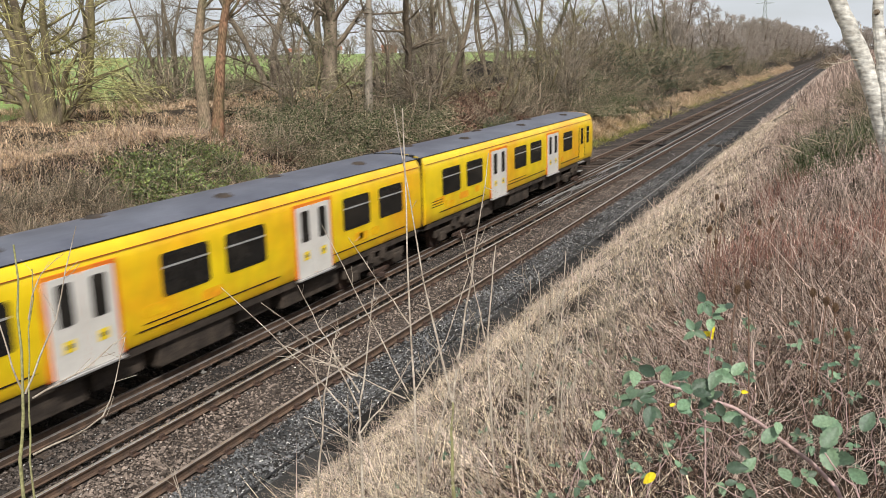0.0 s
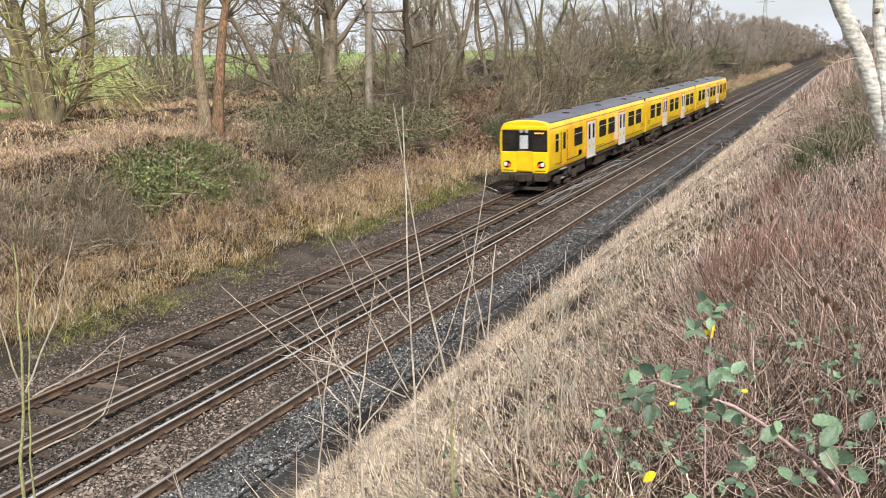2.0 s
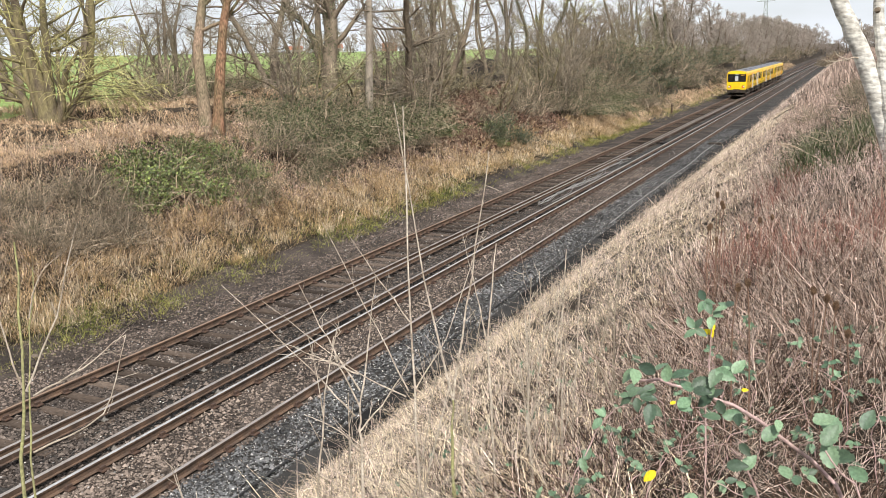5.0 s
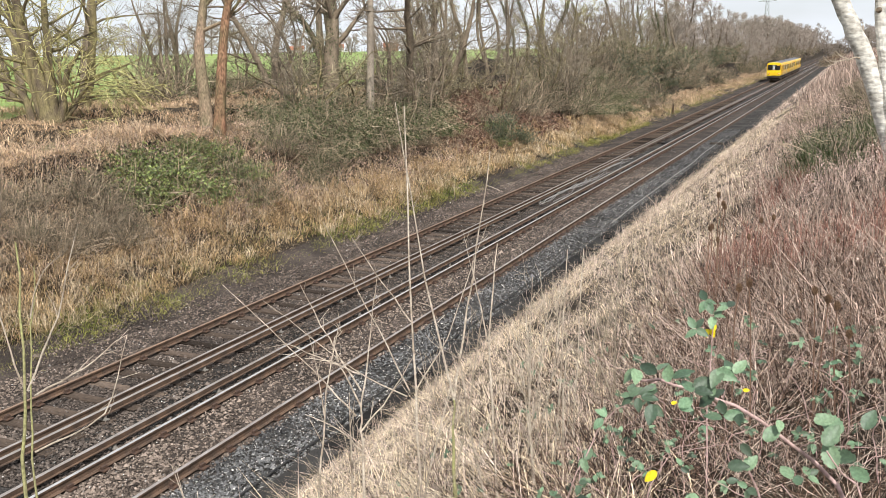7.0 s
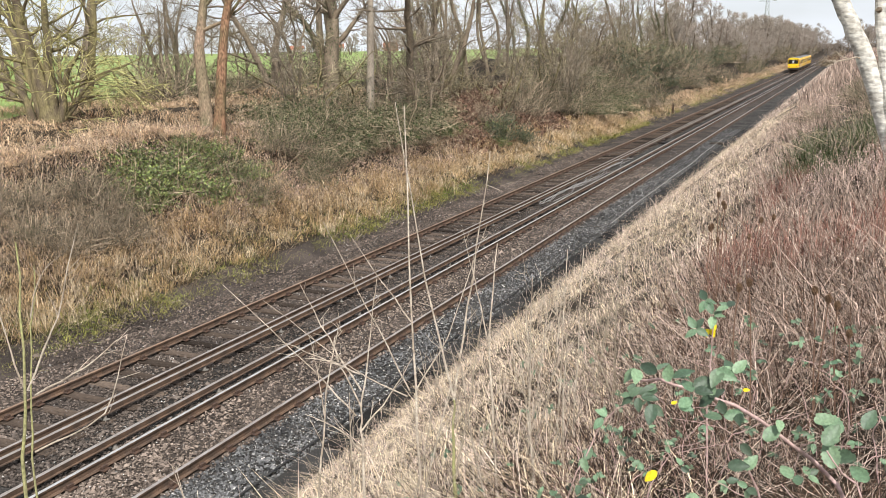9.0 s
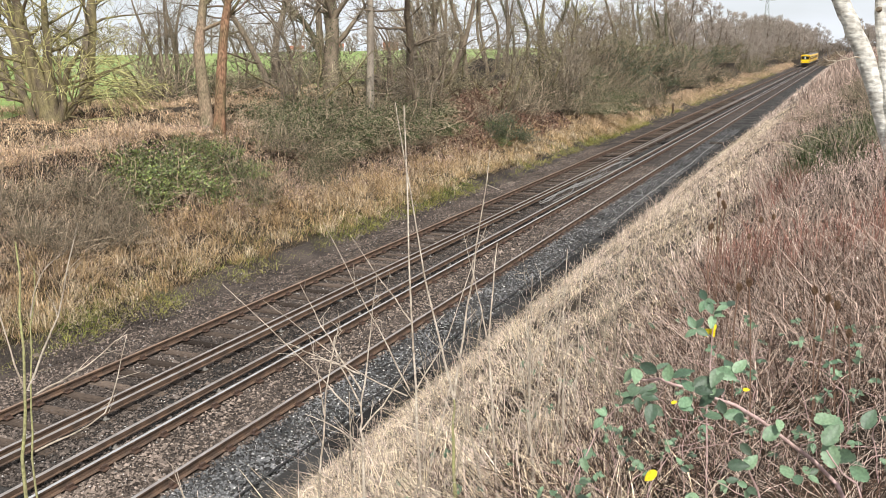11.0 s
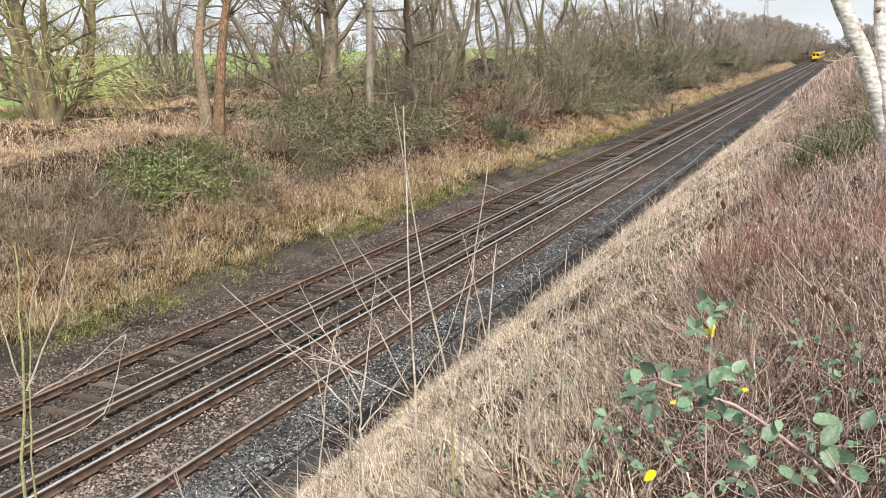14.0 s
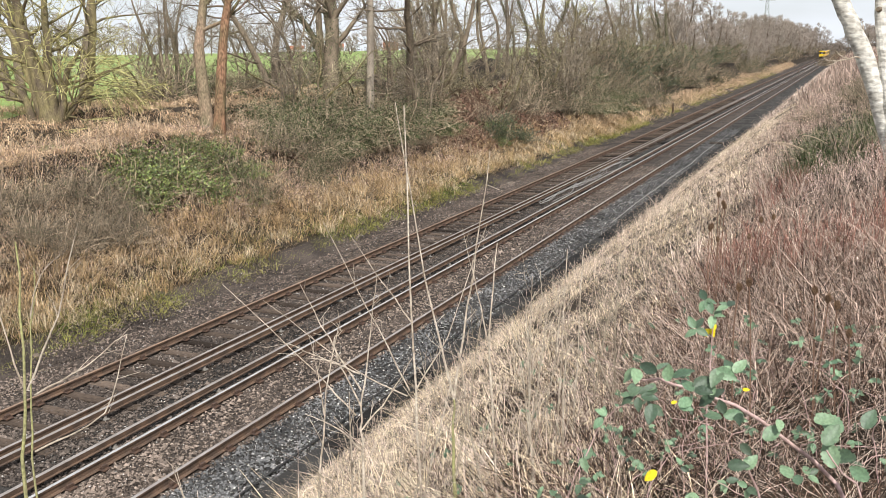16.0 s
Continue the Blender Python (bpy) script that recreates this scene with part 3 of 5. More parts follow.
def carriage(train, y0, cab):
    """One 20 m carriage from y0 on; cab: -1 at its near end, 1 at its far end, 0 none."""
    a, b = y0 + 0.16, y0 + CAR - 0.16
    if cab == -1:
        a -= 0.25
    if cab == 1:
        b += 0.25
    profile = SKIN + TOP[1:] + [(-x, z) for x, z in reversed(SKIN[:-1] + TOP[:-1])]
    low = [(a, 1, 1), (b, 1, 1)]
    if cab == -1:
        low = [(a, 0.97, 0.975), (a + 0.12, 0.99, 0.99), (a + 0.4, 1, 1), (b, 1, 1)]
    if cab == 1:
        low = [(a, 1, 1), (b - 0.4, 1, 1), (b - 0.12, 0.99, 0.99), (b, 0.97, 0.975)]
    bm = bmesh.new()
    rows = [[bm.verts.new((x * s, y, 1.08 + (z - 1.08) * s2)) for x, z in profile] for y, s, s2 in low]
    n = len(profile)
    for p, q in zip(rows, rows[1:]):
        for k in range(n - 1):
            bm.faces.new((p[k], p[k + 1], q[k + 1], q[k])).smooth = True
    for e in (rows[0], rows[-1]):
        bm.faces.new([bm.verts.new(v.co) for v in e])
    bmesh.ops.recalc_face_normals(bm, faces=bm.faces)
    me = bpy.data.meshes.new("carriage")
    bm.to_mesh(me)
    bm.free()
    me.materials.append(M["yellow"])
    body = new("carriage", me)
    body.parent = train
    tagged(body, "grubby yellow carriage body" if cab == 0 else "grubby yellow driving carriage body")
    # roof skin and vents
    roofline = [(x * 1.001, z + 0.006) for x, z in TOP] + [(-x * 1.001, z + 0.006) for x, z in reversed(TOP[:-1])]
    ra, rb = (a + 0.4, b) if cab == -1 else (a, b - 0.4) if cab == 1 else (a, b)
    bm = loft(roofline, [(ra, 1, 1), (rb, 1, 1)])
    for f in bm.faces:
        f.smooth = True
    part("roof", bm, M["roof"], body, "dull grey roof").data.polygons.foreach_set("use_smooth", np.ones(8, bool))
    bm = bmesh.new()
    for s in (-1, 1):
        bm_box(bm, s * 1.235 - 0.012, ra, 3.312, s * 1.235 + 0.012, rb, 3.345)
    part("roof_gutter", bm, M["rubber"], body)
    for k in range(6):
        bm = bmesh.new()
        bm_cyl(bm, (0.45 if k % 2 else -0.45, a + 2.0 + k * 3.1, 3.64), (0, 0, 1), 0.26, 0.12, 20, 0.17)
        part("roof_vent", bm, M["grime"], body)
    # cantrail seam and the broken black lines low on the side
    for s in (-1, 1):
        boxes("cantrail_seam", M["redline"], body, (s * 1.372 - 0.01, a + 0.1, 3.068, s * 1.372 + 0.01, b - 0.1, 3.081))
        gaps = [(1.2, 5.2), (7.6, 12.3), (14.7, 18.9)] if cab != -1 else [(0.8, 4.9), (7.2, 12.0), (14.4, 18.9)]
        for g0, g1 in gaps:
            boxes("side_stripe", M["stripe"], body, (s * 1.392 - 0.012, y0 + g0, 1.325, s * 1.392 + 0.012, y0 + g1, 1.355))
        for g0, g1 in gaps[1:2]:
            boxes("side_stripe", M["stripe"], body, (s * 1.40 - 0.012, y0 + g0 + 0.2, 1.45, s * 1.40 + 0.012, y0 + g0 + 2.2, 1.475))
    # windows and doors; distances from the inner end of a driving carriage, mirrored where it leads
    if cab:
        wins, doors = [(1.5, 2.9), (3.55, 4.95), (8.45, 9.8), (10.4, 11.75), (15.1, 16.45)], [(5.85, 7.45), (12.65, 14.2)]
    else:
        wins, doors = [(1.5, 2.87), (3.5, 4.87), (8.44, 9.8), (10.44, 11.8), (15.37, 16.74), (17.37, 18.74)], [(5.6, 7.15), (13.09, 14.64)]
    def at(u, v):
        return (y0 + u, y0 + v) if cab != -1 else (y0 + CAR - v, y0 + CAR - u)
    for s in (-1, 1):
        for u, v in wins:
            pane(body, s, *at(u, v), 1.92, 2.73)
        for u, v in doors:
            door_pair(body, s, *at(u, v))
        if cab:
            u, v = at(19.1, 19.45)
            pane(body, s, u, v, 1.95, 2.72, radius=0.04)
            u, v = at(17.7, 18.65)
            x0, x1 = sorted((s * 1.395, s * 1.422))
            boxes("cab_door", M["yellow"], body, (x0, u, 1.2, x1, v, 2.92), bevel=0.008, label="yellow cab door")
            c = (u + v) / 2
            x0, x1 = sorted((s * 1.395, s * 1.43))
            boxes("cab_door_window", M["glass"], body, (x0, c - 0.2, 1.95, x1, c + 0.2, 2.75), bevel=0.004)
            for e in (u - 0.02, v + 0.02):
                boxes("cab_handrail", M["stripe"], body, (s * 1.42 - 0.012, e - 0.015, 1.3, s * 1.42 + 0.012, e + 0.015, 2.8))
            boxes("cab_step", M["silver"], body, (min(s * 1.3, s * 1.45), c - 0.4, 0.98, max(s * 1.3, s * 1.45), c + 0.4, 1.02))
            boxes("cab_step", M["silver"], body, (min(s * 1.2, s * 1.4), c - 0.25, 0.52, max(s * 1.2, s * 1.4), c + 0.25, 0.55))
        # vent louvres and marker strips low on the side
        g0 = at(0.6, 1.5)[0]
        for k in range(3):
            boxes("vent_slot", M["stripe"], body, (s * 1.41 - 0.008, g0, 1.58 + k * 0.09, s * 1.41 + 0.006, g0 + 0.85, 1.605 + k * 0.09))
    # faded patches where the paint was cleaned, and one cream panel by a door
    for s in (-1, 1):
        for k in range(7):
            u = random.uniform(0.8, 18.2)
            if any(d0 - 0.9 < u < d1 + 0.2 for d0, d1 in doors):
                continue
            zc, w = random.uniform(1.45, 1.8), random.uniform(0.3, 0.9)
            x0, x1 = sorted((s * 1.395, s * 1.4125))
            p, q = at(u, u + w)
            bm = bmesh.new()
            bm_box(bm, x0, p, zc - 0.14, x1, q, zc + 0.1)
            edges = [e for e in bm.edges if abs(e.verts[0].co.x - e.verts[1].co.x) > 1e-4]
            bmesh.ops.bevel(bm, geom=edges, offset=0.11, segments=5, affect="EDGES", profile=0.5)
            part("faded_patch", bm, M["ghost"], body)
        if cab == -1:
            x0, x1 = sorted((s * 1.395, s * 1.4135))
            p, q = at(7.58, 8.42)
            boxes("cream_panel", M["cream"], body, (x0, p, 1.4, x1, q, 2.9), label="cream panel beside a door")
    # underframe
    boxes("underframe", M["grime"], body, (-1.3, a + 0.2, 0.88, 1.3, b - 0.2, 1.1))
    for e0, e1, w, z0 in ((4.6, 6.4, 1.2, 0.38), (6.7, 7.9, 1.15, 0.45), (8.3, 10.6, 1.22, 0.36), (11.0, 12.2, 1.1, 0.5), (12.6, 15.2, 1.2, 0.4)):
        for s in (-1, 1):
            x0, x1 = sorted((s * 0.5, s * w))
            boxes("equipment_box", M["grime"], body, (x0, y0 + e0 + random.uniform(-0.1, 0.1), z0, x1, y0 + e1, 0.9), bevel=0.03)
    bogie(body, y0 + 2.95)
    bogie(body, y0 + 17.29)
    if cab:
        cab_end(body, a if cab == -1 else b, cab)
    return body


def cab_end(body, y, way):
    """The cab's face, looking along way (-1 towards the camera)."""
    def slab(name, material, x0, x1, z0, z1, proud, label="", bevel=0.012):
        ya, yb = sorted((y - way * 0.03, y + way * proud))
        return boxes(name, material, body, (x0, ya, z0, x1, yb, z1), bevel=bevel, label=label)
    slab("windscreen_surround", M["rubber"], -1.26, 1.26, 2.02, 3.02, 0.012, "black windscreen band")
    for x0, x1 in ((-1.2, -0.44), (0.44, 1.2)):
        slab("windscreen", M["glass"], x0, x1, 2.1, 2.92, 0.022)
    slab("gangway_window", M["interior"], -0.26, 0.2, 2.14, 2.78, 0.018, "pale interior seen through the end door window")
    slab("gangway_window_frame", M["rubber"], -0.42, -0.28, 2.06, 2.95, 0.05)
    slab("gangway_window_frame", M["rubber"], 0.24, 0.42, 2.06, 2.95, 0.05)
    slab("cab_lower_panel", M["cleanyellow"], -1.3, -0.46, 1.02, 2.01, 0.05, "yellow cab panel", 0.03)
    slab("cab_lower_panel", M["cleanyellow"], 0.46, 1.3, 1.02, 2.01, 0.05, "yellow cab panel", 0.03)
    slab("cab_end_door", M["yellow"], -0.43, 0.43, 1.12, 2.05, 0.03, "yellow cab end door")
    slab("cab_brow", M["cleanyellow"], -1.18, 1.18, 3.03, 3.22, 0.02, "yellow cab brow", 0.03)
    slab("destination_box", M["rubber"], 0.52, 1.14, 2.78, 2.98, 0.03)
    for k in range(7):
        slab("destination_dot", M["dots"], 0.58 + k * 0.075, 0.63 + k * 0.075, 2.85, 2.92, 0.034, bevel=0.004)
    for x in (-0.14, 0.14):
        bm = bmesh.new()
        bm_cyl(bm, (x, y + way * 0.04, 2.98), (0, 1, 0), 0.09, 0.08, 16)
        part("upper_lamp", bm, M["silver"], body)
    for s in (-1, 1):
        bm = bmesh.new()
        bm_cyl(bm, (0, 0, 0), (0, 1, 0), 0.165, 0.03, 24)
        bmesh.ops.scale(bm, vec=(1.35, 1, 1), verts=bm.verts)
        bmesh.ops.translate(bm, vec=(s * 0.95, y + way * 0.055, 1.42), verts=bm.verts)
        part("lamp_housing", bm, M["rubber"], body)
        bm = bmesh.new()
        bm_cyl(bm, (s * 1.03, y + way * 0.07, 1.43), (0, 1, 0), 0.095, 0.03, 20)
        part("headlight", bm, M["lamp"], body, "round clear headlight")
        bm = bmesh.new()
        bm_cyl(bm, (s * 0.83, y + way * 0.07, 1.38), (0, 1, 0), 0.065, 0.03, 20)
        part("tail_light", bm, M["tail"], body, "lit red tail light")
        slab("grab_rail", M["grime"], min(s * 0.6, s * 1.2), max(s * 0.6, s * 1.2), 1.12, 1.15, 0.07, "", 0.005)
    # buffer beam, coupler and hoses
    yb = y + way * 0.05
    boxes("buffer_beam", M["grime"], body, (-1.25, min(y - way * 0.6, yb), 0.62, 1.25, max(y - way * 0.6, yb), 1.02), bevel=0.04)
    bm = bmesh.new()
    bm_cyl(bm, (0, y + way * 0.15, 0.85), (0, 1, 0), 0.14, 0.6, 14)
    bm_box(bm, -0.22, y + way * 0.4 - 0.14, 0.66, 0.22, y + way * 0.4 + 0.14, 1.02, 0.04)
    part("coupler", bm, M["grime"], body)
    for x in (-0.55, 0.55, -0.75):
        bm = bmesh.new()
        bm_cyl(bm, (x, y + way * 0.1, 0.7), (0, 0.2 * way, 1), 0.035, 0.5, 8)
        part("hose", bm, M["rubber"], body)
    boxes("snow_guard", M["grime"], body, (-1.1, min(y - way * 0.5, y), 0.2, 1.1, max(y - way * 0.5, y), 0.34), bevel=0.02)


def build_train():
    train = tagged(new("train"), "three-carriage yellow electric passenger train with grey roof and white doors", "train")
    carriage(train, 0.0, -1)
    carriage(train, CAR, 0)
    carriage(train, CAR * 2, 1)
    for k in (CAR, CAR * 2):
        boxes("gangway_bellow", M["rubber"], train, (-1.3, k - 0.165, 1.05, 1.3, k + 0.165, 3.36), (-1.0, k - 0.165, 3.3, 1.0, k + 0.165, 3.53), (-0.6, k - 0.165, 3.5, 0.6, k + 0.165, 3.62), bevel=0.03, label="black corridor connection")
    # slim the bodies to the stock's true section: narrower, with a flatter roof; the running gear keeps its gauge
    for ob in train.children_recursive:
        co = np.empty(len(ob.data.vertices) * 3)
        ob.data.vertices.foreach_get("co", co)
        co = co.reshape(-1, 3)
        if not ob.name.startswith(("bogie", "wheelset", "collector")):
            co[:, 0] *= 0.89
        co[:, 1] *= 1.013
        co[:, 2] = np.where(co[:, 2] > 3.3, 3.3 + (co[:, 2] - 3.3) * 0.5, co[:, 2]) - 0.03
        ob.data.vertices.foreach_set("co", co.ravel())
        ob.data.update()
    return train


TRAIN = build_train()


def motions():
    rows = [(0.0, -16.15), (0.5, -2.55), (1.0, 10.9), (1.5, 24.75), (2.0, 38.15)] + [(float(t), 51.6 + 26.97 * (t - 2.5)) for t in (2.5, 4, 6, 8, 10, 12, 14, 16)]
    walk(TRAIN, [(t, pose(0, y, 0)) for t, y in rows])


# --- winter trees ---
def unit(v):
    return v / (np.linalg.norm(v, axis=-1, keepdims=True) + 1e-9)


def paths(start, way, length, K, wobble, pull):
    """Bending paths: pull is added to the way from step to step (gravity or light)."""
    N = len(start)
    P = np.empty((N, K, 3))
    P[:, 0] = start
    d = unit(way)
    step = (length / (K - 1))[:, None]
    for k in range(1, K):
        d = unit(d + rng.normal(0, wobble, (N, 3)) + np.asarray(pull))
        P[:, k] = P[:, k - 1] + d * step
    return P


def sprout(P, R, m, f0, f1, length, spread, K, wobble, pull, thin=0.55, taper=0.25):
    """m children on each of the parents' paths."""
    N, KP, _ = P.shape
    i = np.repeat(np.arange(N), m)
    f = rng.uniform(f0, f1, N * m) * (KP - 1)
    k = np.minimum(f.astype(int), KP - 2)
    w = (f - k)[:, None]
    start = P[i, k] * (1 - w) + P[i, k + 1] * w
    r = (R[i, k] * (1 - w[:, 0]) + R[i, k + 1] * w[:, 0]) * thin * rng.uniform(0.6, 1.0, N * m)
    along = unit(P[i, k + 1] - P[i, k])
    out = unit(np.cross(along, rng.normal(0, 1, (N * m, 3))))
    a = rng.uniform(spread[0], spread[1], N * m)[:, None]
    way = along * np.cos(a) + out * np.sin(a)
    L = length * rng.uniform(0.5, 1.1, N * m) * (1.15 - 0.55 * f / (KP - 1))
    C = paths(start, way, L, K, wobble, pull)
    return C, r[:, None] * np.linspace(1, taper, K)[None]


def tree(label, at, stems, height, radius, bark, twig, lean=(0, 0), spread=(0.5, 1.1), limbs=9, twigs=7, fine=5, droop=0.0, clear=0.25, ivy=0, wob=0.06, least=0.0, category="tree", fork=0.12, stray=0.03, lines=(), thick=()):
    """A bare tree: trunk and limbs, then a crown of branches and twigs."""
    base = np.zeros((stems, 3))
    if stems > 1:
        a = np.arange(stems) * 6.28 / stems + rng.uniform(0, 1)
        base[:, 0], base[:, 1] = np.cos(a) * radius * 0.9, np.sin(a) * radius * 0.9
    way = np.array([lean[0], lean[1], 1.0]) + base * (fork / max(radius, 0.05) if stems > 1 else 0) + rng.normal(0, stray, (stems, 3))
    base[:, 2] = -0.3
    P0 = paths(base, way, height * rng.uniform(0.85, 1.05, stems), 10, wob, (0, 0, 0.03))
    for k, line in enumerate(lines):
        line = np.array(line) - (*at, float(ground_z(*at)))
        t = np.linspace(0, len(line) - 1, 10)
        P0[k] = np.stack([np.interp(t, np.arange(len(line)), line[:, c]) for c in range(3)], -1)
        P0[k, 1:-1] = (P0[k, :-2] + P0[k, 1:-1] * 2 + P0[k, 2:]) / 4 + rng.normal(0, 0.03, (8, 3))
    prof = np.array([1.45, 1.08, 1.0, 0.92, 0.84, 0.74, 0.62, 0.5, 0.36, 0.2])
    R0 = (np.array(thick)[:, None] if len(thick) else radius * rng.uniform(0.8, 1.05, (stems, 1))) * prof[None]
    P1, R1 = sprout(P0, R0, limbs, clear, 0.97, height * 0.36, spread, 7, 0.13, (0, 0, 0.05 - droop * 0.3), 0.5)
    P2, R2 = sprout(P1, R1, twigs, 0.15, 1.0, height * 0.17, (0.4, 1.1), 5, 0.16, (0, 0, 0.03 - droop), 0.5)
    wood = Soup().add(*tubes(P0, R0, 9)).add(*tubes(P1, np.maximum(R1, 0.012), 5))
    crown = Soup().add(*tubes(P2, np.maximum(R2, max(0.007, least)), 3))
    if fine:
        P3, R3 = sprout(P2, R2, fine, 0.1, 1.0, height * 0.085, (0.3, 1.0), 4, 0.16, (0, 0, 0.02 - droop * 1.4), 0.55)
        crown.add(*tubes(P3, np.maximum(R3, max(0.004, least)), 3))
    ob = new("tree", wood.mesh("trunk", bark, True))
    ob.location = (*at, float(ground_z(*at)))
    tagged(ob, label, category)
    part("crown", crown, twig, ob)
    if ivy:
        part("ivy", leaves_on(P0, R0, ivy), M["darkivy"], ob, "ivy leaves on the trunk")
    return ob


def leaf_cards(c, n_dir, size):
    """Small four-cornered leaves, folded along the middle."""
    n = len(c)
    a = unit(np.cross(n_dir, rng.normal(0, 1, (n, 3))))
    b = unit(np.cross(n_dir, a))
    s = size[:, None]
    V = np.stack([c - a * s, c + b * s * 0.6 + n_dir * s * 0.2, c + a * s, c - b * s * 0.6 + n_dir * s * 0.2], 1)
    i = np.arange(n)[:, None] * 4
    return V.reshape(-1, 3), np.concatenate([i + [0, 1, 2], i + [0, 2, 3]])


def leaves_on(P, R, n):
    i, k = rng.integers(0, len(P), n), rng.integers(0, 6, n)
    w = rng.uniform(0, 1, n)[:, None]
    c = P[i, k] * (1 - w) + P[i, k + 1] * w
    out = unit(rng.normal(0, 1, (n, 3)) * [1, 1, 0.3])
    return Soup().add(*leaf_cards(c + out * (R[i, k][:, None] + rng.uniform(0, 0.12, (n, 1))), unit(out + rng.normal(0, 0.4, (n, 3))), rng.uniform(0.03, 0.055, n)))


# on the crest of the far bank
tree("mossy multi-stemmed willow with drooping lichen-green twigs", (-15.3, 24.6), 6, 11, 0.27, M["mossbark"], M["mosstwig"], limbs=9, twigs=8, fine=4, droop=0.13, clear=0.12, least=0.009, spread=(0.5, 1.3),
     thick=(0.30, 0.16, 0.2, 0.15, 0.16, 0.1),
     lines=([(-15.69, 24.98, 3.97), (-16.37, 25.15, 5.91), (-17.01, 25.3, 7.71), (-17.46, 25.43, 9.07), (-17.93, 25.6, 10.64)],
            [(-15.96, 24.92, 4.22), (-16.56, 25.0, 5.69), (-17.22, 25.09, 7.27), (-17.93, 25.04, 8.41), (-18.81, 24.79, 9.1)],
            [(-15.57, 25.06, 4.05), (-15.95, 25.46, 6.34), (-16.22, 25.68, 7.69), (-16.38, 25.94, 9.04), (-16.52, 26.27, 10.61)],
            [(-16.35, 24.68, 4.01), (-16.76, 24.8, 5.25), (-17.3, 24.63, 5.6), (-17.75, 24.5, 5.95), (-18.62, 24.23, 6.53)],
            [(-15.44, 25.12, 4.05), (-15.35, 25.4, 4.99), (-15.33, 25.64, 5.88), (-15.1, 25.95, 6.66), (-14.73, 26.26, 7.21)],
            [(-15.53, 25.08, 4.05), (-15.18, 25.34, 4.42), (-14.91, 25.53, 4.64), (-14.78, 25.73, 5.19), (-14.42, 26.07, 5.86), (-13.71, 26.46, 6.06)]))
tree("bare mossy tree beside the willow", (-14.9, 27.6), 1, 12, 0.2, M["mossbark"], M["twig"], limbs=11, twigs=7, fine=5, clear=0.3, thick=(0.2,),
     lines=([(-16.99, 27.84, 4.22), (-16.86, 28.23, 5.55), (-16.86, 28.54, 6.77), (-16.88, 28.9, 8.23), (-17.0, 29.09, 9.2), (-17.2, 29.37, 10.66), (-15.2, 29.0, 13.5)],))
tree("tall leaning tree with ivy-stained brown bark", (-11.17, 29.09), 1, 15, 0.3, M["twinbark"], M["twig"], limbs=11, clear=0.4, thick=(0.235,),
     lines=([(-11.15, 29.05, 3.34), (-11.57, 29.39, 5.47), (-11.77, 29.59, 6.65), (-11.84, 29.86, 7.83), (-11.71, 30.22, 9.0), (-11.6, 30.63, 10.41), (-11.4, 31.5, 14.0), (-11.2, 32.2, 18.0)],))
tree("tall tree with reddish bark beside its twin", (-9.88, 28.26), 1, 15, 0.25, M["redbark"], M["twig"], limbs=11, clear=0.4, thick=(0.21,),
     lines=([(-9.89, 28.21, 3.26), (-9.92, 28.65, 5.03), (-10.0, 29.01, 6.62), (-10.04, 29.28, 7.76), (-10.0, 29.59, 8.89), (-9.98, 29.94, 10.26), (-9.8, 30.8, 14.0), (-9.6, 31.4, 18.0)],))
tree("thick ivy-hung bare tree with a bulging trunk", (-12.07, 40.42), 2, 13, 0.3, M["bark"], M["twig"], limbs=11, twigs=8, fine=5, clear=0.25, ivy=2500, thick=(0.42, 0.16),
     lines=([(-12.06, 40.38, 3.64), (-12.31, 40.91, 6.2), (-12.29, 41.42, 8.16), (-12.73, 41.56, 9.53), (-12.69, 42.19, 11.93), (-12.87, 43.47, 17.36)],
            [(-12.68, 40.66, 5.91), (-13.27, 40.85, 7.73), (-14.21, 40.67, 8.81), (-14.97, 40.5, 9.59), (-15.95, 40.5, 11.42)]))
tree("pale bare trunk stripped of bark", (-9.3, 39.7), 1, 13, 0.22, M["palebark"], M["twig"], lean=(0.06, 0.0), limbs=4, twigs=4, fine=3, clear=0.6, wob=0.015)
tree("crooked oak with dense grey twigs", (-9.2, 43.7), 1, 11, 0.24, M["bark"], M["twig"], lean=(0.03, 0.0), limbs=20, twigs=9, fine=6, clear=0.12, spread=(0.9, 1.6), wob=0.12)
tree("bare tree with twisting limbs at the field edge", (-19.0, 44.5), 2, 12, 0.19, M["bark"], M["twig"], lean=(-0.05, 0), limbs=12, twigs=8, fine=5, clear=0.15, wob=0.11, spread=(0.8, 1.5))
tree("thick-trunked bare tree at the field edge", (-19.5, 52.0), 2, 13, 0.24, M["bark"], M["twig"], lean=(-0.06, 0), limbs=12, twigs=8, fine=5, clear=0.15, wob=0.09)
tree("slim bare tree behind the willow", (-23.0, 33.5), 1, 12, 0.25, M["bark"], M["twig"], limbs=10, clear=0.2)
tree("bare hedgerow tree beside the field", (-25.0, 31.0), 2, 11, 0.25, M["bark"], M["twig"], limbs=10, clear=0.2, lean=(-0.1, 0))
tree("bare thorn tree at the field edge", (-24.0, 42.0), 3, 7, 0.16, M["bark"], M["twig"], limbs=11, twigs=8, clear=0.1, fork=0.25)
tree("bare thorn tree at the field edge", (-22.0, 38.5), 3, 6, 0.14, M["bark"], M["twig"], limbs=11, twigs=8, clear=0.1, fork=0.25)
tree("bare bushy tree above the bank", (-11.0, 52.0), 3, 9, 0.2, M["bark"], M["greytwig"], limbs=12, twigs=8, fine=5, clear=0.1, fork=0.2)

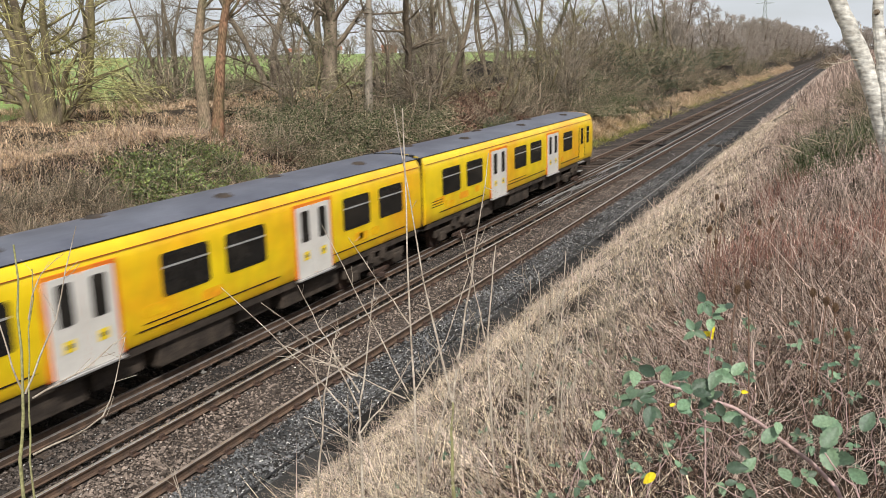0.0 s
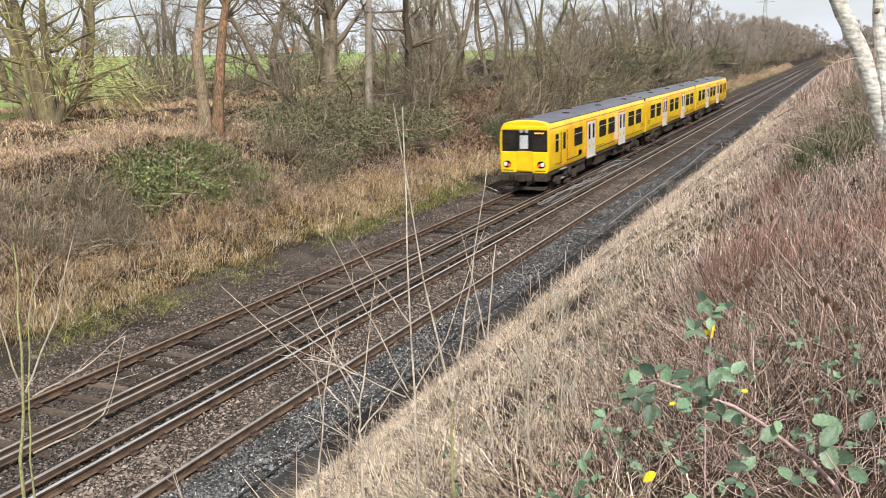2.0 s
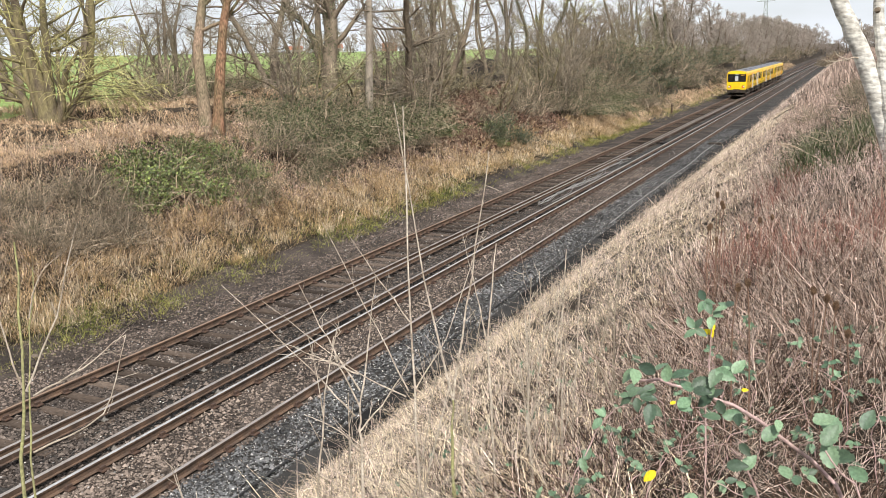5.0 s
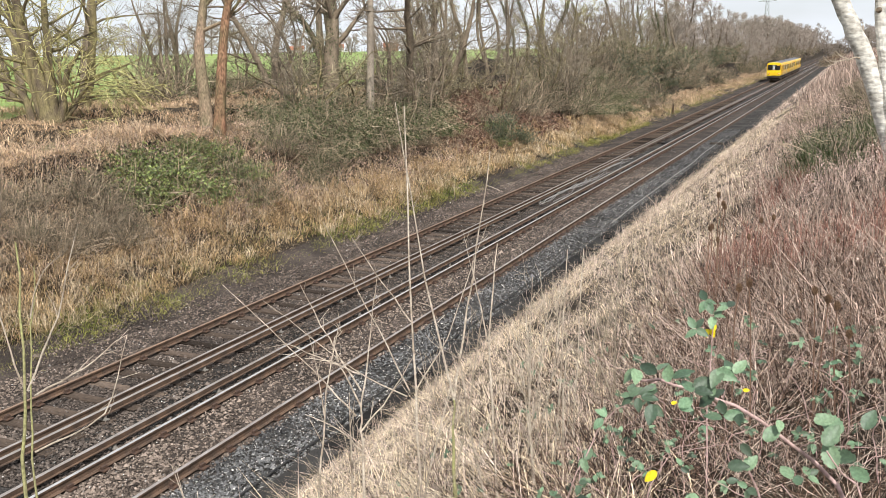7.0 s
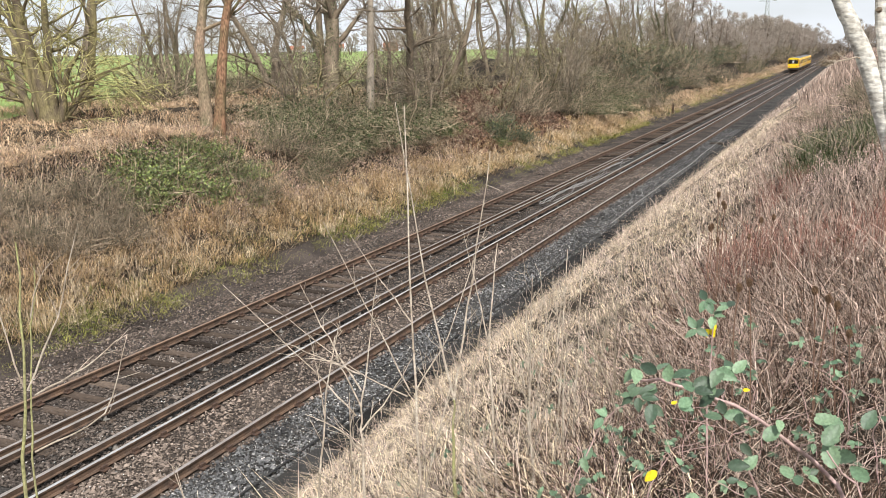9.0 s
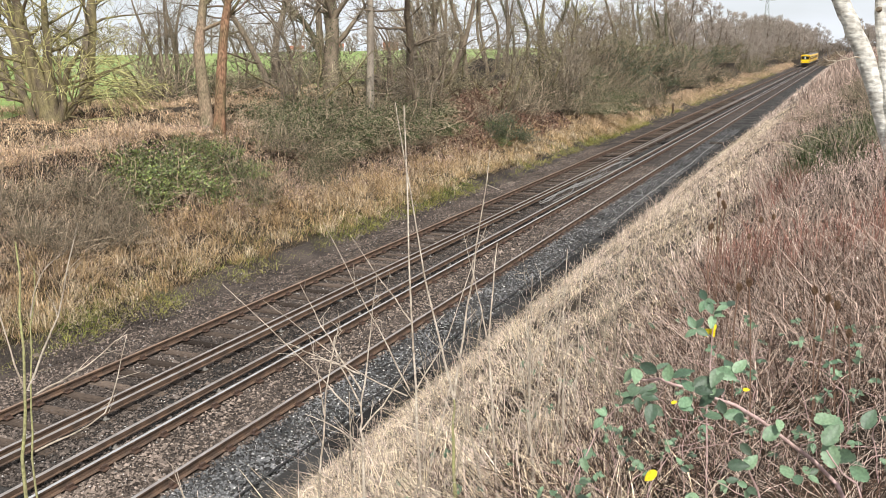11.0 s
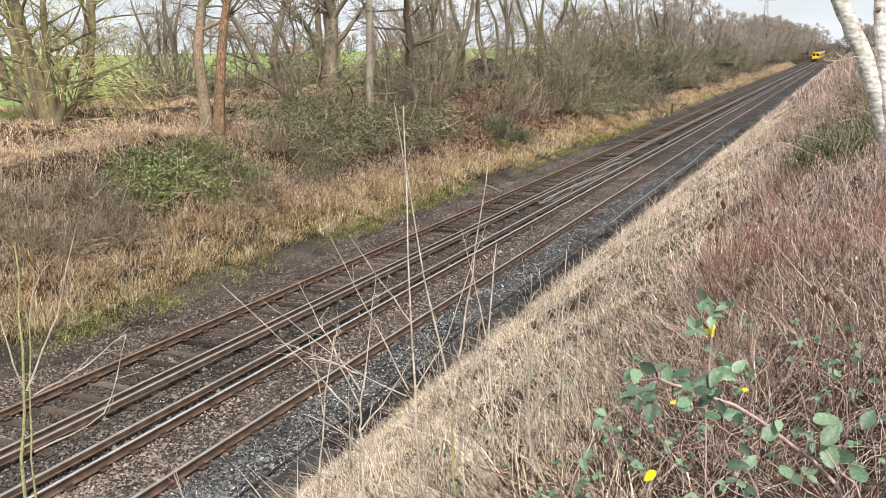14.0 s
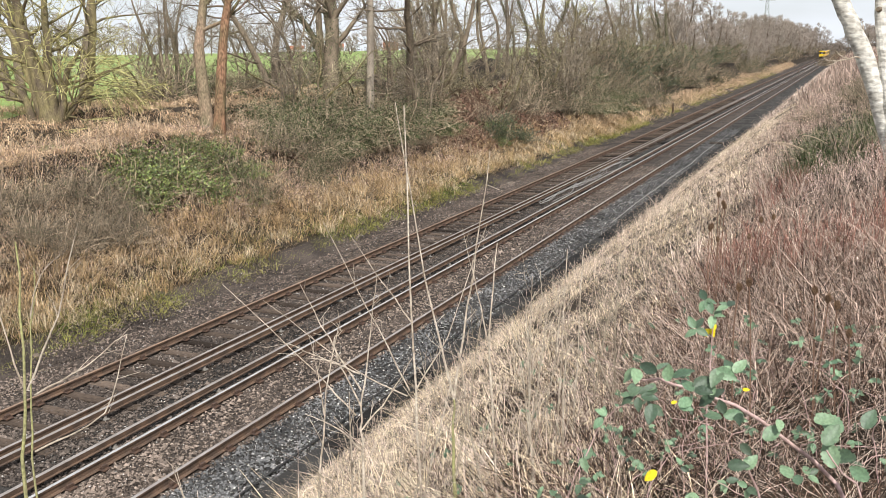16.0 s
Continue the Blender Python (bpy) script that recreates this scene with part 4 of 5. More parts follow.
KINDS = [
    tree("bare grey-brown tree above the cutting", (-12.5, 60.0), 1, 12, 0.17, M["bark"], M["twig"], limbs=12, twigs=7, fine=4, clear=0.06, least=0.010, spread=(0.8, 1.5), wob=0.1),
    tree("bare multi-stemmed tree above the cutting", (-14.0, 68.0), 3, 11, 0.13, M["bark"], M["twig"], limbs=8, twigs=7, fine=4, clear=0.05, fork=0.18, least=0.010, spread=(0.8, 1.5), wob=0.1),
    tree("bare lichen-tinted tree above the cutting", (-10.5, 75.0), 2, 10, 0.13, M["mossbark"], M["mosstwig"], limbs=9, twigs=7, fine=4, clear=0.05, fork=0.2, least=0.010, spread=(0.8, 1.5), wob=0.1),
    tree("bare ivy-clad tree above the cutting", (-13.0, 82.0), 1, 12, 0.17, M["bark"], M["twig"], limbs=12, twigs=7, fine=4, clear=0.06, ivy=2600, least=0.010, spread=(0.8, 1.5), wob=0.1),
    tree("slender young birch with many upright shoots", (-6.4, 65.0), 9, 6.0, 0.035, M["scrub"], M["twig"], limbs=6, twigs=4, fine=3, clear=0.2, fork=0.1, least=0.008),
    tree("bare hawthorn shrub with dense grey twigs", (-9.5, 47.5), 4, 5.5, 0.07, M["bark"], M["twig"], limbs=8, twigs=6, fine=3, clear=0.04, fork=0.3, spread=(0.7, 1.5), least=0.009, wob=0.16, category="shrub"),
    tree("bare lichen-green shrub with dense twigs", (-8.0, 55.5), 4, 5, 0.06, M["mossbark"], M["greytwig"], limbs=8, twigs=6, fine=3, clear=0.04, fork=0.32, spread=(0.7, 1.5), least=0.009, droop=0.05, wob=0.16, category="shrub"),
]
# far crowns take the pale twig colour that stands in for haze
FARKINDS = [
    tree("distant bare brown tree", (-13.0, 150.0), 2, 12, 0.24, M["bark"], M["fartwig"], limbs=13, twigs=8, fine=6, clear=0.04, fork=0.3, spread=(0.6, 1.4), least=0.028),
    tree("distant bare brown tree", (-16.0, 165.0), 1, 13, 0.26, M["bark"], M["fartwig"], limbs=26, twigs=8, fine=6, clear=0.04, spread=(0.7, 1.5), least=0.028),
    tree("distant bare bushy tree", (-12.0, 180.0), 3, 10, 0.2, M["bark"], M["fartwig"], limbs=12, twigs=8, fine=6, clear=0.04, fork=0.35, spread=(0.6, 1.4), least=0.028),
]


def plant(ob, x, y, size, group):
    c = copy_thing(ob, pose(x, y, float(ground_z(x, y)), 0, 0, random.uniform(0, 360)) @ Matrix.Scale(size, 4))
    return tagged(c, group=group)


for k in range(22):
    y = 55 + k * 4.0 + random.uniform(-1.5, 1.5)
    plant(KINDS[random.randrange(4)], random.uniform(-20, -9.5), y, random.uniform(0.75, 1.1), "trees above the cutting")
for x, y in ((-6.9, 66.5), (-7.2, 72.0)):
    plant(KINDS[4], x, y, random.uniform(0.9, 1.1), "young birches")
for k in range(36):
    y = 34 + k * 2.3 + random.uniform(-1.0, 1.0)
    plant(KINDS[5 + k % 2], random.uniform(-14, -7.6) if y > 42 else random.uniform(-13, -9.8), y, random.uniform(0.7, 1.25), "bare shrubs along the bank")
for k in range(5):
    plant(KINDS[5 + k % 2], random.uniform(-25, -19), 30 + k * 4.2, random.uniform(0.7, 1.0), "bare shrubs along the field")
def crown_height(y):
    """The wood beside the line grows taller with distance."""
    return float(np.interp(y, (130, 170, 215, 265, 320), (8.6, 8.8, 8.2, 10.8, 12.0)))


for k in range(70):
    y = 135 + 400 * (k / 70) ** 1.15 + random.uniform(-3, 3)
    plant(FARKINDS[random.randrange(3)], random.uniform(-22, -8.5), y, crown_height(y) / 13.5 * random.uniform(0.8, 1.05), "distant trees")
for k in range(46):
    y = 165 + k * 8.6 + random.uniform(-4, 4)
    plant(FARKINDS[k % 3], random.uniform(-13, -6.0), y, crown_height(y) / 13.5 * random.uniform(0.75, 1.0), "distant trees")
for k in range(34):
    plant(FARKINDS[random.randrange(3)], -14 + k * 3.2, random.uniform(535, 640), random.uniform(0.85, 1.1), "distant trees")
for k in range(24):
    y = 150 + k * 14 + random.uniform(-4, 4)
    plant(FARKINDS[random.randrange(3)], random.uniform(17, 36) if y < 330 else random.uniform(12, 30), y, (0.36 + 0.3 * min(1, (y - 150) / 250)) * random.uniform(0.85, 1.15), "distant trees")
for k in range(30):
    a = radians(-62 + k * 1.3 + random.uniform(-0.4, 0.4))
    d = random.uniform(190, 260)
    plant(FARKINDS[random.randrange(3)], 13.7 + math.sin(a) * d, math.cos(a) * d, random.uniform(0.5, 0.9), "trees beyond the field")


# --- thickets of bramble and scrub on the far bank ---
def thicket(label, material, n, spread, height, leaves=0, leaf=None, radius=0.011, category="thicket", K=7, mess=0.16, sag=-0.12, size=1.0):
    base = np.stack([rng.normal(0, spread * 0.45, n), rng.normal(0, spread * 0.45, n), np.full(n, -0.1)], -1)
    way = np.stack([rng.normal(0, 0.5, n), rng.normal(0, 0.5, n), np.ones(n)], -1)
    P = paths(base, way, height * rng.uniform(0.8, 2.0, n), K, mess, (0, 0, sag))
    P[..., 2] = np.maximum(P[..., 2], -0.05)
    R = radius * np.linspace(1.2, 0.5, K)[None] * rng.uniform(0.7, 1.3, (n, 1))
    s = Soup().add(*tubes(P, R, 3))
    P2, R2 = sprout(P, R, 3, 0.2, 1.0, height * 0.45, (0.4, 1.2), 4, 0.2, (0, 0, sag), 0.7)
    s.add(*tubes(P2, np.maximum(R2, radius * 0.4), 3))
    ob = new("thicket", s.mesh("stems", material))
    tagged(ob, label, category, kind="stuff")
    m = n // 4
    pale = paths(base[:m], way[:m] * [1.5, 1.5, 1], height * rng.uniform(0.9, 2.2, m), K, mess, (0, 0, sag))
    pale[..., 2] = np.maximum(pale[..., 2], 0.0)
    part("canes", Soup().add(*tubes(pale, radius * 1.1 * np.linspace(1.2, 0.5, K)[None] * np.ones((m, 1)), 3)), M["palecane"], ob)
    if leaves:
        i, k = rng.integers(0, n, leaves), rng.integers(1, K, leaves)
        c = P[i, k] + rng.normal(0, 0.07, (leaves, 3))
        part("leaves", Soup().add(*leaf_cards(c, unit(rng.normal(0, 1, (leaves, 3)) + [0.3, -0.3, 0.8]), size * rng.uniform(0.03, 0.06, leaves))), leaf, ob)
    return ob


def settle(ob, x, y, size=1.0, group=""):
    ob.matrix_basis = pose(x, y, float(ground_z(x, y)), 0, 0, random.uniform(0, 360)) @ Matrix.Scale(size, 4)
    return tagged(ob, group=group)


THICKETS = [
    settle(thicket("tangled bare bramble thicket on the bank", M["scrub"], 150, 1.5, 1.0), -7.5, 36.5),
    settle(thicket("grey tangle of arching bramble canes", M["scrub"], 170, 1.7, 1.2, 350, M["darkivy"]), -8.0, 40.0),
    settle(thicket("brown tangle of dead bracken stems", M["redtwig"], 170, 1.4, 0.7), -6.8, 46.0),
    settle(thicket("scrubby tangle with dull evergreen leaves", M["scrub"], 130, 1.5, 1.3, 1700, M["darkivy"]), -8.5, 34.0),
]
THICKETS.append(settle(thicket("mound of hanging pale twigs over dark evergreen growth", M["greytwig"], 260, 1.7, 1.9, 7000, M["darkivy"], radius=0.009, K=10, mess=0.17, sag=-0.36, size=1.15), -9.6, 34.6))
THICKETS.append(settle(thicket("dark glossy evergreen bush on the bank", M["scrub"], 120, 1.3, 1.6, 6500, M["holly"], K=7, sag=-0.06, size=1.5), -5.9, 49.2, 0.6))
for x, y, s in ((-9.0, 36.6, 1.05), (-8.5, 38.6, 1.0), (-10.4, 33.2, 1.0), (-8.3, 34.2, 0.85), (-8.0, 36.4, 0.8), (-9.4, 31.6, 0.8), (-7.9, 32.0, 0.7), (-8.7, 40.8, 1.0), (-8.2, 43.2, 0.9), (-9.5, 45.5, 0.9)):
    settle(copy_thing(THICKETS[4], pose(x, y, 0)), x, y, s, "hanging mounds on the bank")
for x, y, s in ((-5.1, 51.4, 0.6), (-9.0, 89.0, 1.3), (-7.6, 92.0, 1.2), (-8.3, 98.0, 1.1), (-8.4, 106.0, 1.4), (-6.6, 106.0, 1.0), (-7.7, 122.0, 1.4), (-9.0, 114.0, 1.5), (-6.7, 52.5, 0.5), (-8.6, 81.0, 0.8), (-7.4, 136.0, 1.4), (-8.0, 150.0, 1.6)):
    settle(copy_thing(THICKETS[5], pose(x, y, 0)), x, y, s * 0.72, "evergreen bushes on the bank")
GREENERY = settle(thicket("patch of glossy green ivy and bramble leaves", M["scrub"], 110, 1.3, 0.6, 2300, M["ivy"], size=1.2), -7.4, 22.4)
for x, y, s in ((-8.6, 22.3, 1.0), (-7.9, 21.6, 0.9), (-6.9, 21.0, 0.8), (-6.7, 23.6, 0.9), (-8.2, 23.2, 0.9), (-9.2, 25.2, 0.7), (-8.6, 26.2, 0.8), (-8.2, 24.6, 0.8), (-7.4, 26.6, 0.7), (-12.5, 18.5, 0.5), (-11.6, 21.4, 0.3), (-6.0, 25.2, 0.5), (-8.6, 30.0, 0.7), (-7.6, 44.5, 0.7), (-6.6, 50.2, 0.8), (-5.6, 48.4, 0.6)):
    settle(copy_thing(GREENERY, pose(x, y, 0)), x, y, s, "green leaf patches")
for k in range(58):
    y = 30 + k * 1.15 + random.uniform(-0.7, 0.7)
    x = random.uniform(-11.5, -6.4)
    settle(copy_thing(THICKETS[random.choice((0, 1, 1, 3)) if not 47 < y < 58 else random.choice((0, 2, 2))], pose(x, y, 0)), x, y, random.uniform(0.6, 1.1), "bank thickets")
for k in range(26):
    x, y = random.uniform(-9.5, -5.6), random.uniform(58, 90)
    settle(copy_thing(THICKETS[random.choice((0, 1, 3, 4))], pose(x, y, 0)), x, y, random.uniform(0.7, 1.0), "bank thickets")
for k in range(30):
    x, y = random.uniform(-8.6, -5.9), random.uniform(13.0, 19.8)
    settle(copy_thing(THICKETS[random.choice((0, 0, 1))], pose(x, y, 0)), x, y, random.uniform(0.4, 0.7), "bank thickets")
for k in range(14):
    x, y = random.uniform(-8.2, -5.8), random.uniform(23.5, 32)
    settle(copy_thing(THICKETS[random.choice((0, 2, 3))], pose(x, y, 0)), x, y, random.uniform(0.35, 0.6), "bank thickets")
for k in range(55):
    y = 85 + 110 * (k / 55) ** 1.3 + random.uniform(-2, 2)
    x = random.uniform(-10.5, -5.2)
    settle(copy_thing(THICKETS[random.choice((0, 1, 3, 3))], pose(x, y, 0)), x, y, random.uniform(1.1, 1.7), "bank thickets")
for k in range(80):
    y = 185 + 300 * (k / 80) + random.uniform(-3, 3)
    x = random.uniform(-14, -6.0)
    settle(copy_thing(THICKETS[random.choice((0, 1, 3))], pose(x, y, 0)), x, y, random.uniform(1.2, 1.7), "bank thickets")
for k in range(9):
    y = 35 + k * 3.4
    x = random.uniform(-23, -18)
    settle(copy_thing(THICKETS[random.choice((0, 1, 3))], pose(x, y, 0)), x, y, random.uniform(0.8, 1.5), "hedge along the field")


# --- grasses ---
def sward(name, label, material, n, xr, yr, length, width, flop=0.5, power=1.4, tuft=30, size=0.11, mask=None):
    """Grass in tufts: each tuft fans out from its centre, with bare gaps between."""
    m = max(1, n // tuft)
    cx = rng.uniform(*xr, m)
    cy = yr[0] + (yr[1] - yr[0]) * rng.uniform(0, 1, m) ** power
    if mask is not None:
        keep = mask(cx, cy)
        cx, cy = cx[keep], cy[keep]
        m = len(cx)
    ca, cl = rng.uniform(0, 6.28, m), np.minimum(rng.lognormal(-0.05, 0.42, m), 1.75)
    i = np.repeat(np.arange(m), tuft)
    n = len(i)
    off = rng.normal(0, size, (n, 2)) * cl[i][:, None]
    x, y = cx[i] + off[:, 0], cy[i] + off[:, 1]
    lean = np.zeros((n, 3))
    lean[:, :2] = off / size * 0.4 + np.stack([np.cos(ca[i]), np.sin(ca[i])], -1) * 0.5 + rng.normal(0, 0.6, (n, 2))
    lean *= flop
    L = length * rng.uniform(0.5, 1.2, n) * cl[i]
    L = np.where((x > 5.5) & (x < 8.0), L * np.clip((x - 6.1) / 1.2, 0.3, 1), L)
    base = np.stack([x, y, ground_z(x, y) - 0.03], -1)
    s = Soup().add(*blades(base, lean, L, width * rng.uniform(0.6, 1.3, n) * (1 + np.clip((y - 15) / 40, 0, 2.5))))
    tagged(part(name, s, material, None), label, "grass", kind="stuff")


def edge(y):
    """Where the straw gives way to russet stalks on the near bank."""
    return np.interp(y, (3.0, 6.5, 10, 19, 25, 50), (13.1, 12.6, 12.5, 12.15, 11.8, 10.9)) + 0.2 * ripple(y, y * 0.5, 2.5)


STRAW = lambda x, y: (x > 6.45 + np.interp(y, (12, 30, 60), (0, 0.5, 0.6))) & (x < edge(y) + rng.normal(0, 0.4, len(x))) & (ripple(x * 1.0, y * 1.0, 0.55) > rng.normal(np.where(y < 5, np.interp(x, (10.8, 11.8), (0.25, -0.45)), -0.55), 0.35))
sward("straw_grass", "bleached straw-coloured grass on the near bank", M["straw"], 110000, (6.5, 13.2), (2.6, 60), 0.16, 0.0038, 1.5, 1.7, 26, 0.095, STRAW)
sward("straw_grass_low", "flattened pale dead grass on the near bank", M["pinkish"], 40000, (6.45, 13.2), (2.6, 50), 0.2, 0.0035, 1.8, 1.7, 14, 0.13, STRAW)
sward("far_straw_grass", "dry grass along the distant near bank", M["pinkish"], 16000, (7.2, 13.0), (55, 220), 0.3, 0.007, 0.9, 1.3, 12, 0.2)
sward("verge_grass", "tan tussock grass along the far verge", M["tan"], 48000, (-6.0, -3.7), (9, 75), 0.42, 0.0055, 0.8, 1.3, 40, 0.12)
sward("verge_pale_grass", "pale straw tussocks along the far verge", M["straw"], 20000, (-5.4, -3.7), (9, 75), 0.40, 0.0055, 0.7, 1.3, 40, 0.12)
sward("verge_green_grass", "short greenish grass at the ballast edge", M["green"], 34000, (-4.3, -3.0), (8, 80), 0.17, 0.006, 0.9, 1.3, 25, 0.12)
sward("verge_moss", "bright mossy grass creeping over the ballast edge", M["moss"], 30000, (-4.9, -3.3), (9, 42), 0.075, 0.007, 1.4, 1.3, 40, 0.14, lambda x, y: ripple(x, y, 1.3) > -0.2)
sward("bank_grass", "tan dead grass over the far bank", M["crestgrass"], 84000, (-12.5, -4.8), (9, 48), 0.27, 0.006, 1.5, 1.2, 28, 0.15)
sward("bank_dead_fern", "russet dead fern and grass over the far bank", M["russet"], 30000, (-11, -5.0), (10, 75), 0.28, 0.008, 1.6, 1.2, 26, 0.15)
sward("far_verge_grass", "yellowed grass on the distant far verge", M["crestgrass"], 42000, (-5.4, -3.5), (66, 300), 0.34, 0.006, 0.9, 1.4, 14, 0.22)
sward("far_verge_green", "greenish grass on the distant far verge", M["green"], 16000, (-4.6, -3.1), (60, 220), 0.2, 0.006, 0.9, 1.3, 14, 0.22)
sward("crest_grass", "pale brown grass on the crest above the bank", M["crestgrass"], 80000, (-21.5, -9.5), (12, 50), 0.24, 0.008, 1.3, 1.1, 24, 0.16)
sward("russet_grass", "reddish dead undergrowth among the stalks", M["russet"], 36000, (11.0, 16.5), (5, 40), 0.35, 0.004, 1.0, 1.5, 24, 0.12, lambda x, y: x > edge(y) + rng.normal(0, 0.5, len(x)))
sward("path_grass", "dead grass on the bank behind the brambles", M["pinkish"], 12000, (6.6, 20), (-14, 2.6), 0.2, 0.004, 1.5, 1.0, 14, 0.14, lambda x, y: (x < 12.2) | (y < -1.2))
sward("matted_grass", "matted pale dead grass under the brambles", M["pinkish"], 7500, (12.2, 15.5), (1.2, 8), 0.22, 0.0016, 1.8, 1.2, 12, 0.10)


def stalks(name, label, material, n, xr, yr, height, radius, mask=None, power=1.6, branch=3, tilt=0.16):
    x = rng.uniform(*xr, n)
    y = yr[0] + (yr[1] - yr[0]) * rng.uniform(0, 1, n) ** power
    if mask is not None:
        keep = mask(x, y)
        x, y = x[keep], y[keep]
        n = len(x)
    base = np.stack([x, y, ground_z(x, y) - 0.05], -1)
    way = np.stack([rng.normal(0, tilt, n), rng.normal(0, tilt, n), np.ones(n)], -1)
    P = paths(base, way, height * rng.uniform(0.5, 1.15, n), 5, 0.15, (0, 0, 0))
    fat = (1 + np.clip((y - 12) / 30, 0, 2.5))[:, None]
    R = radius * np.linspace(1.2, 0.5, 5)[None] * rng.uniform(0.6, 1.3, (n, 1)) * fat
    s = Soup().add(*tubes(P, R, 3))
    if branch:
        P2, R2 = sprout(P, R, branch, 0.45, 1.0, height * 0.22, (0.3, 0.8), 3, 0.12, (0, 0, 0.05), 0.6)
        s.add(*tubes(P2, np.maximum(R2, radius * 0.35), 3))
    tagged(part(name, s, material, None), label, "dead stalks", kind="stuff")


RED = lambda x, y: (x > edge(y) + rng.normal(0, 0.35, len(x))) & (y > 5.5 + rng.normal(0, 0.7, len(x))) & (ripple(x, y, 0.5) > rng.normal(-0.55, 0.3, len(x))) & ((x < 12.9) | (y < 13.5) | (y > 32) | (rng.uniform(0, 1, len(x)) < 0.25))
stalks("russet_stalks", "dense russet dead stalks on the upper bank", M["russet"], 8000, (11.2, 17), (4.5, 45), 0.52, 0.003, RED, 1.6, 3, 0.34)
stalks("bleached_stalks", "bleached pinkish dead stalks on the upper bank", M["pinkish"], 7500, (10.8, 17), (4.2, 45), 0.46, 0.0025, RED, 1.6, 3, 0.45)
stalks("red_stalks", "patch of upright red dead stalks", M["redstalk"], 3400, (12.6, 14.6), (7.5, 13.5), 0.5, 0.0025, lambda x, y: ripple(x, y, 0.9) > -0.1, 1.0, 2, 0.14)
stalks("dark_stalks", "dark brown stalks deepening the gaps among the russet ones", M["darkstem"], 700, (11.8, 15.5), (4.0, 22), 0.42, 0.0042, RED, 1.4, 2, 0.3)
stalks("far_stalks", "reddish scrub stalks on the distant near bank", M["russet"], 3000, (11.0, 18), (40, 190), 0.9, 0.011, RED, 1.3, 2)
stalks("grass_stems", "thin upright stems in the straw grass", M["pinkish"], 1500, (7.0, 12.0), (4, 40), 0.6, 0.003, None, 1.5, 1, 0.3)
stalks("fallen_stems", "fallen pale stems lying over the undergrowth", M["pinkish"], 3200, (12.0, 15.5), (1.3, 8), 0.55, 0.0014, None, 1.2, 2, 1.5)
stalks("brown_stems", "brown dead stems lying over the undergrowth", M["redtwig"], 3600, (12.2, 15.5), (1.3, 8), 0.6, 0.0017, None, 1.2, 2, 1.1)
# low dark layer: stem colour adds to the shade in the undergrowth's gaps
stalks("dark_low_stems", "dark tangled stems low in the undergrowth", M["darkstem"], 2400, (12.4, 15.5), (1.2, 7.5), 0.36, 0.003, None, 1.2, 3, 0.8)


stalks("straw_dark_stems", "dark dead stems standing in the straw grass", M["darkstem"], 900, (10.4, 13.0), (2.6, 9), 0.42, 0.0028, None, 1.2, 3, 0.45)


def scatter(name, label, material, n, xr, yr, low, high, size, mask=None, power=1.5, category="leaf litter"):
    """Curled leaves or seed heads caught among the stems."""
    x = rng.uniform(*xr, n)
    y = yr[0] + (yr[1] - yr[0]) * rng.uniform(0, 1, n) ** power
    if mask is not None:
        keep = mask(x, y)
        x, y = x[keep], y[keep]
    n = len(x)
    c = np.stack([x, y, ground_z(x, y) + rng.uniform(low, high, n)], -1)
    s = Soup().add(*leaf_cards(c, unit(rng.normal(0, 1, (n, 3)) + [0, 0, 0.5]), size * rng.uniform(0.5, 1.3, n) * (1 + np.clip((y - 8) / 12, 0, 2.5))))
    tagged(part(name, s, material, None), label, category, kind="stuff")


scatter("curled_leaves", "curled dead leaves caught among the russet stalks", M["litter"], 32000, (11.0, 16.5), (4.5, 40), 0.03, 0.5, 0.0085, RED)
scatter("low_leaves", "curled dead leaves under the brambles", M["litter"], 11000, (12.4, 15.0), (1.5, 6.5), 0.0, 0.4, 0.006)
scatter("straw_litter", "crumpled pale dead leaves over the straw grass", M["litter"], 16000, (6.8, 13.2), (2.8, 40), 0.02, 0.16, 0.008, STRAW)
scatter("seed_fluff", "pale fluffy seed heads over the red stalks", M["fluff"], 8000, (13.3, 14.6), (9.2, 12.8), 0.3, 0.62, 0.0065, lambda x, y: ripple(x, y, 0.35) > 0.1, 1.0, "seed heads")
scatter("bank_litter", "red-brown fallen leaves under the trees of the bank", M["redlitter"], 13000, (-10.5, -5.2), (43, 63), 0.0, 0.25, 0.035, None, 1.0)
scatter("bank_leaves", "withered leaves over the bank", M["litter"], 20000, (-12, -5.2), (11, 45), 0.0, 0.35, 0.014, None, 1.2)
stalks("bank_stems", "thin grey stems standing in the far bank", M["palecane"], 1500, (-12, -4.8), (10, 45), 1.0, 0.007, None, 1.2, 4, 0.4)

# dark green scrub and grass under the birch
scrub = settle(thicket("low dark green scrub below the birch", M["twig"], 150, 1.0, 0.45, 700, M["darkivy"], size=0.7), 13.8, 15.4, 0.6)
for x, y in ((13.4, 16.4), (14.2, 14.9), (13.9, 16.8), (13.5, 17.8), (14.3, 17.6), (13.9, 19.0), (14.6, 19.6), (13.3, 18.6), (14.4, 16.2)):
    settle(copy_thing(scrub, pose(x, y, 0)), x, y, 0.6, "scrub below the birch")
sward("scrub_grass", "dark green grass under the birch", M["darkivy"], 26000, (13.0, 15.8), (13.6, 19.5), 0.34, 0.005, 0.6, 1.0, 30, 0.12)
settle(thicket("dark bare bush on the near bank", M["scrub"], 170, 0.9, 0.45), 13.0, 26.0, 0.8)
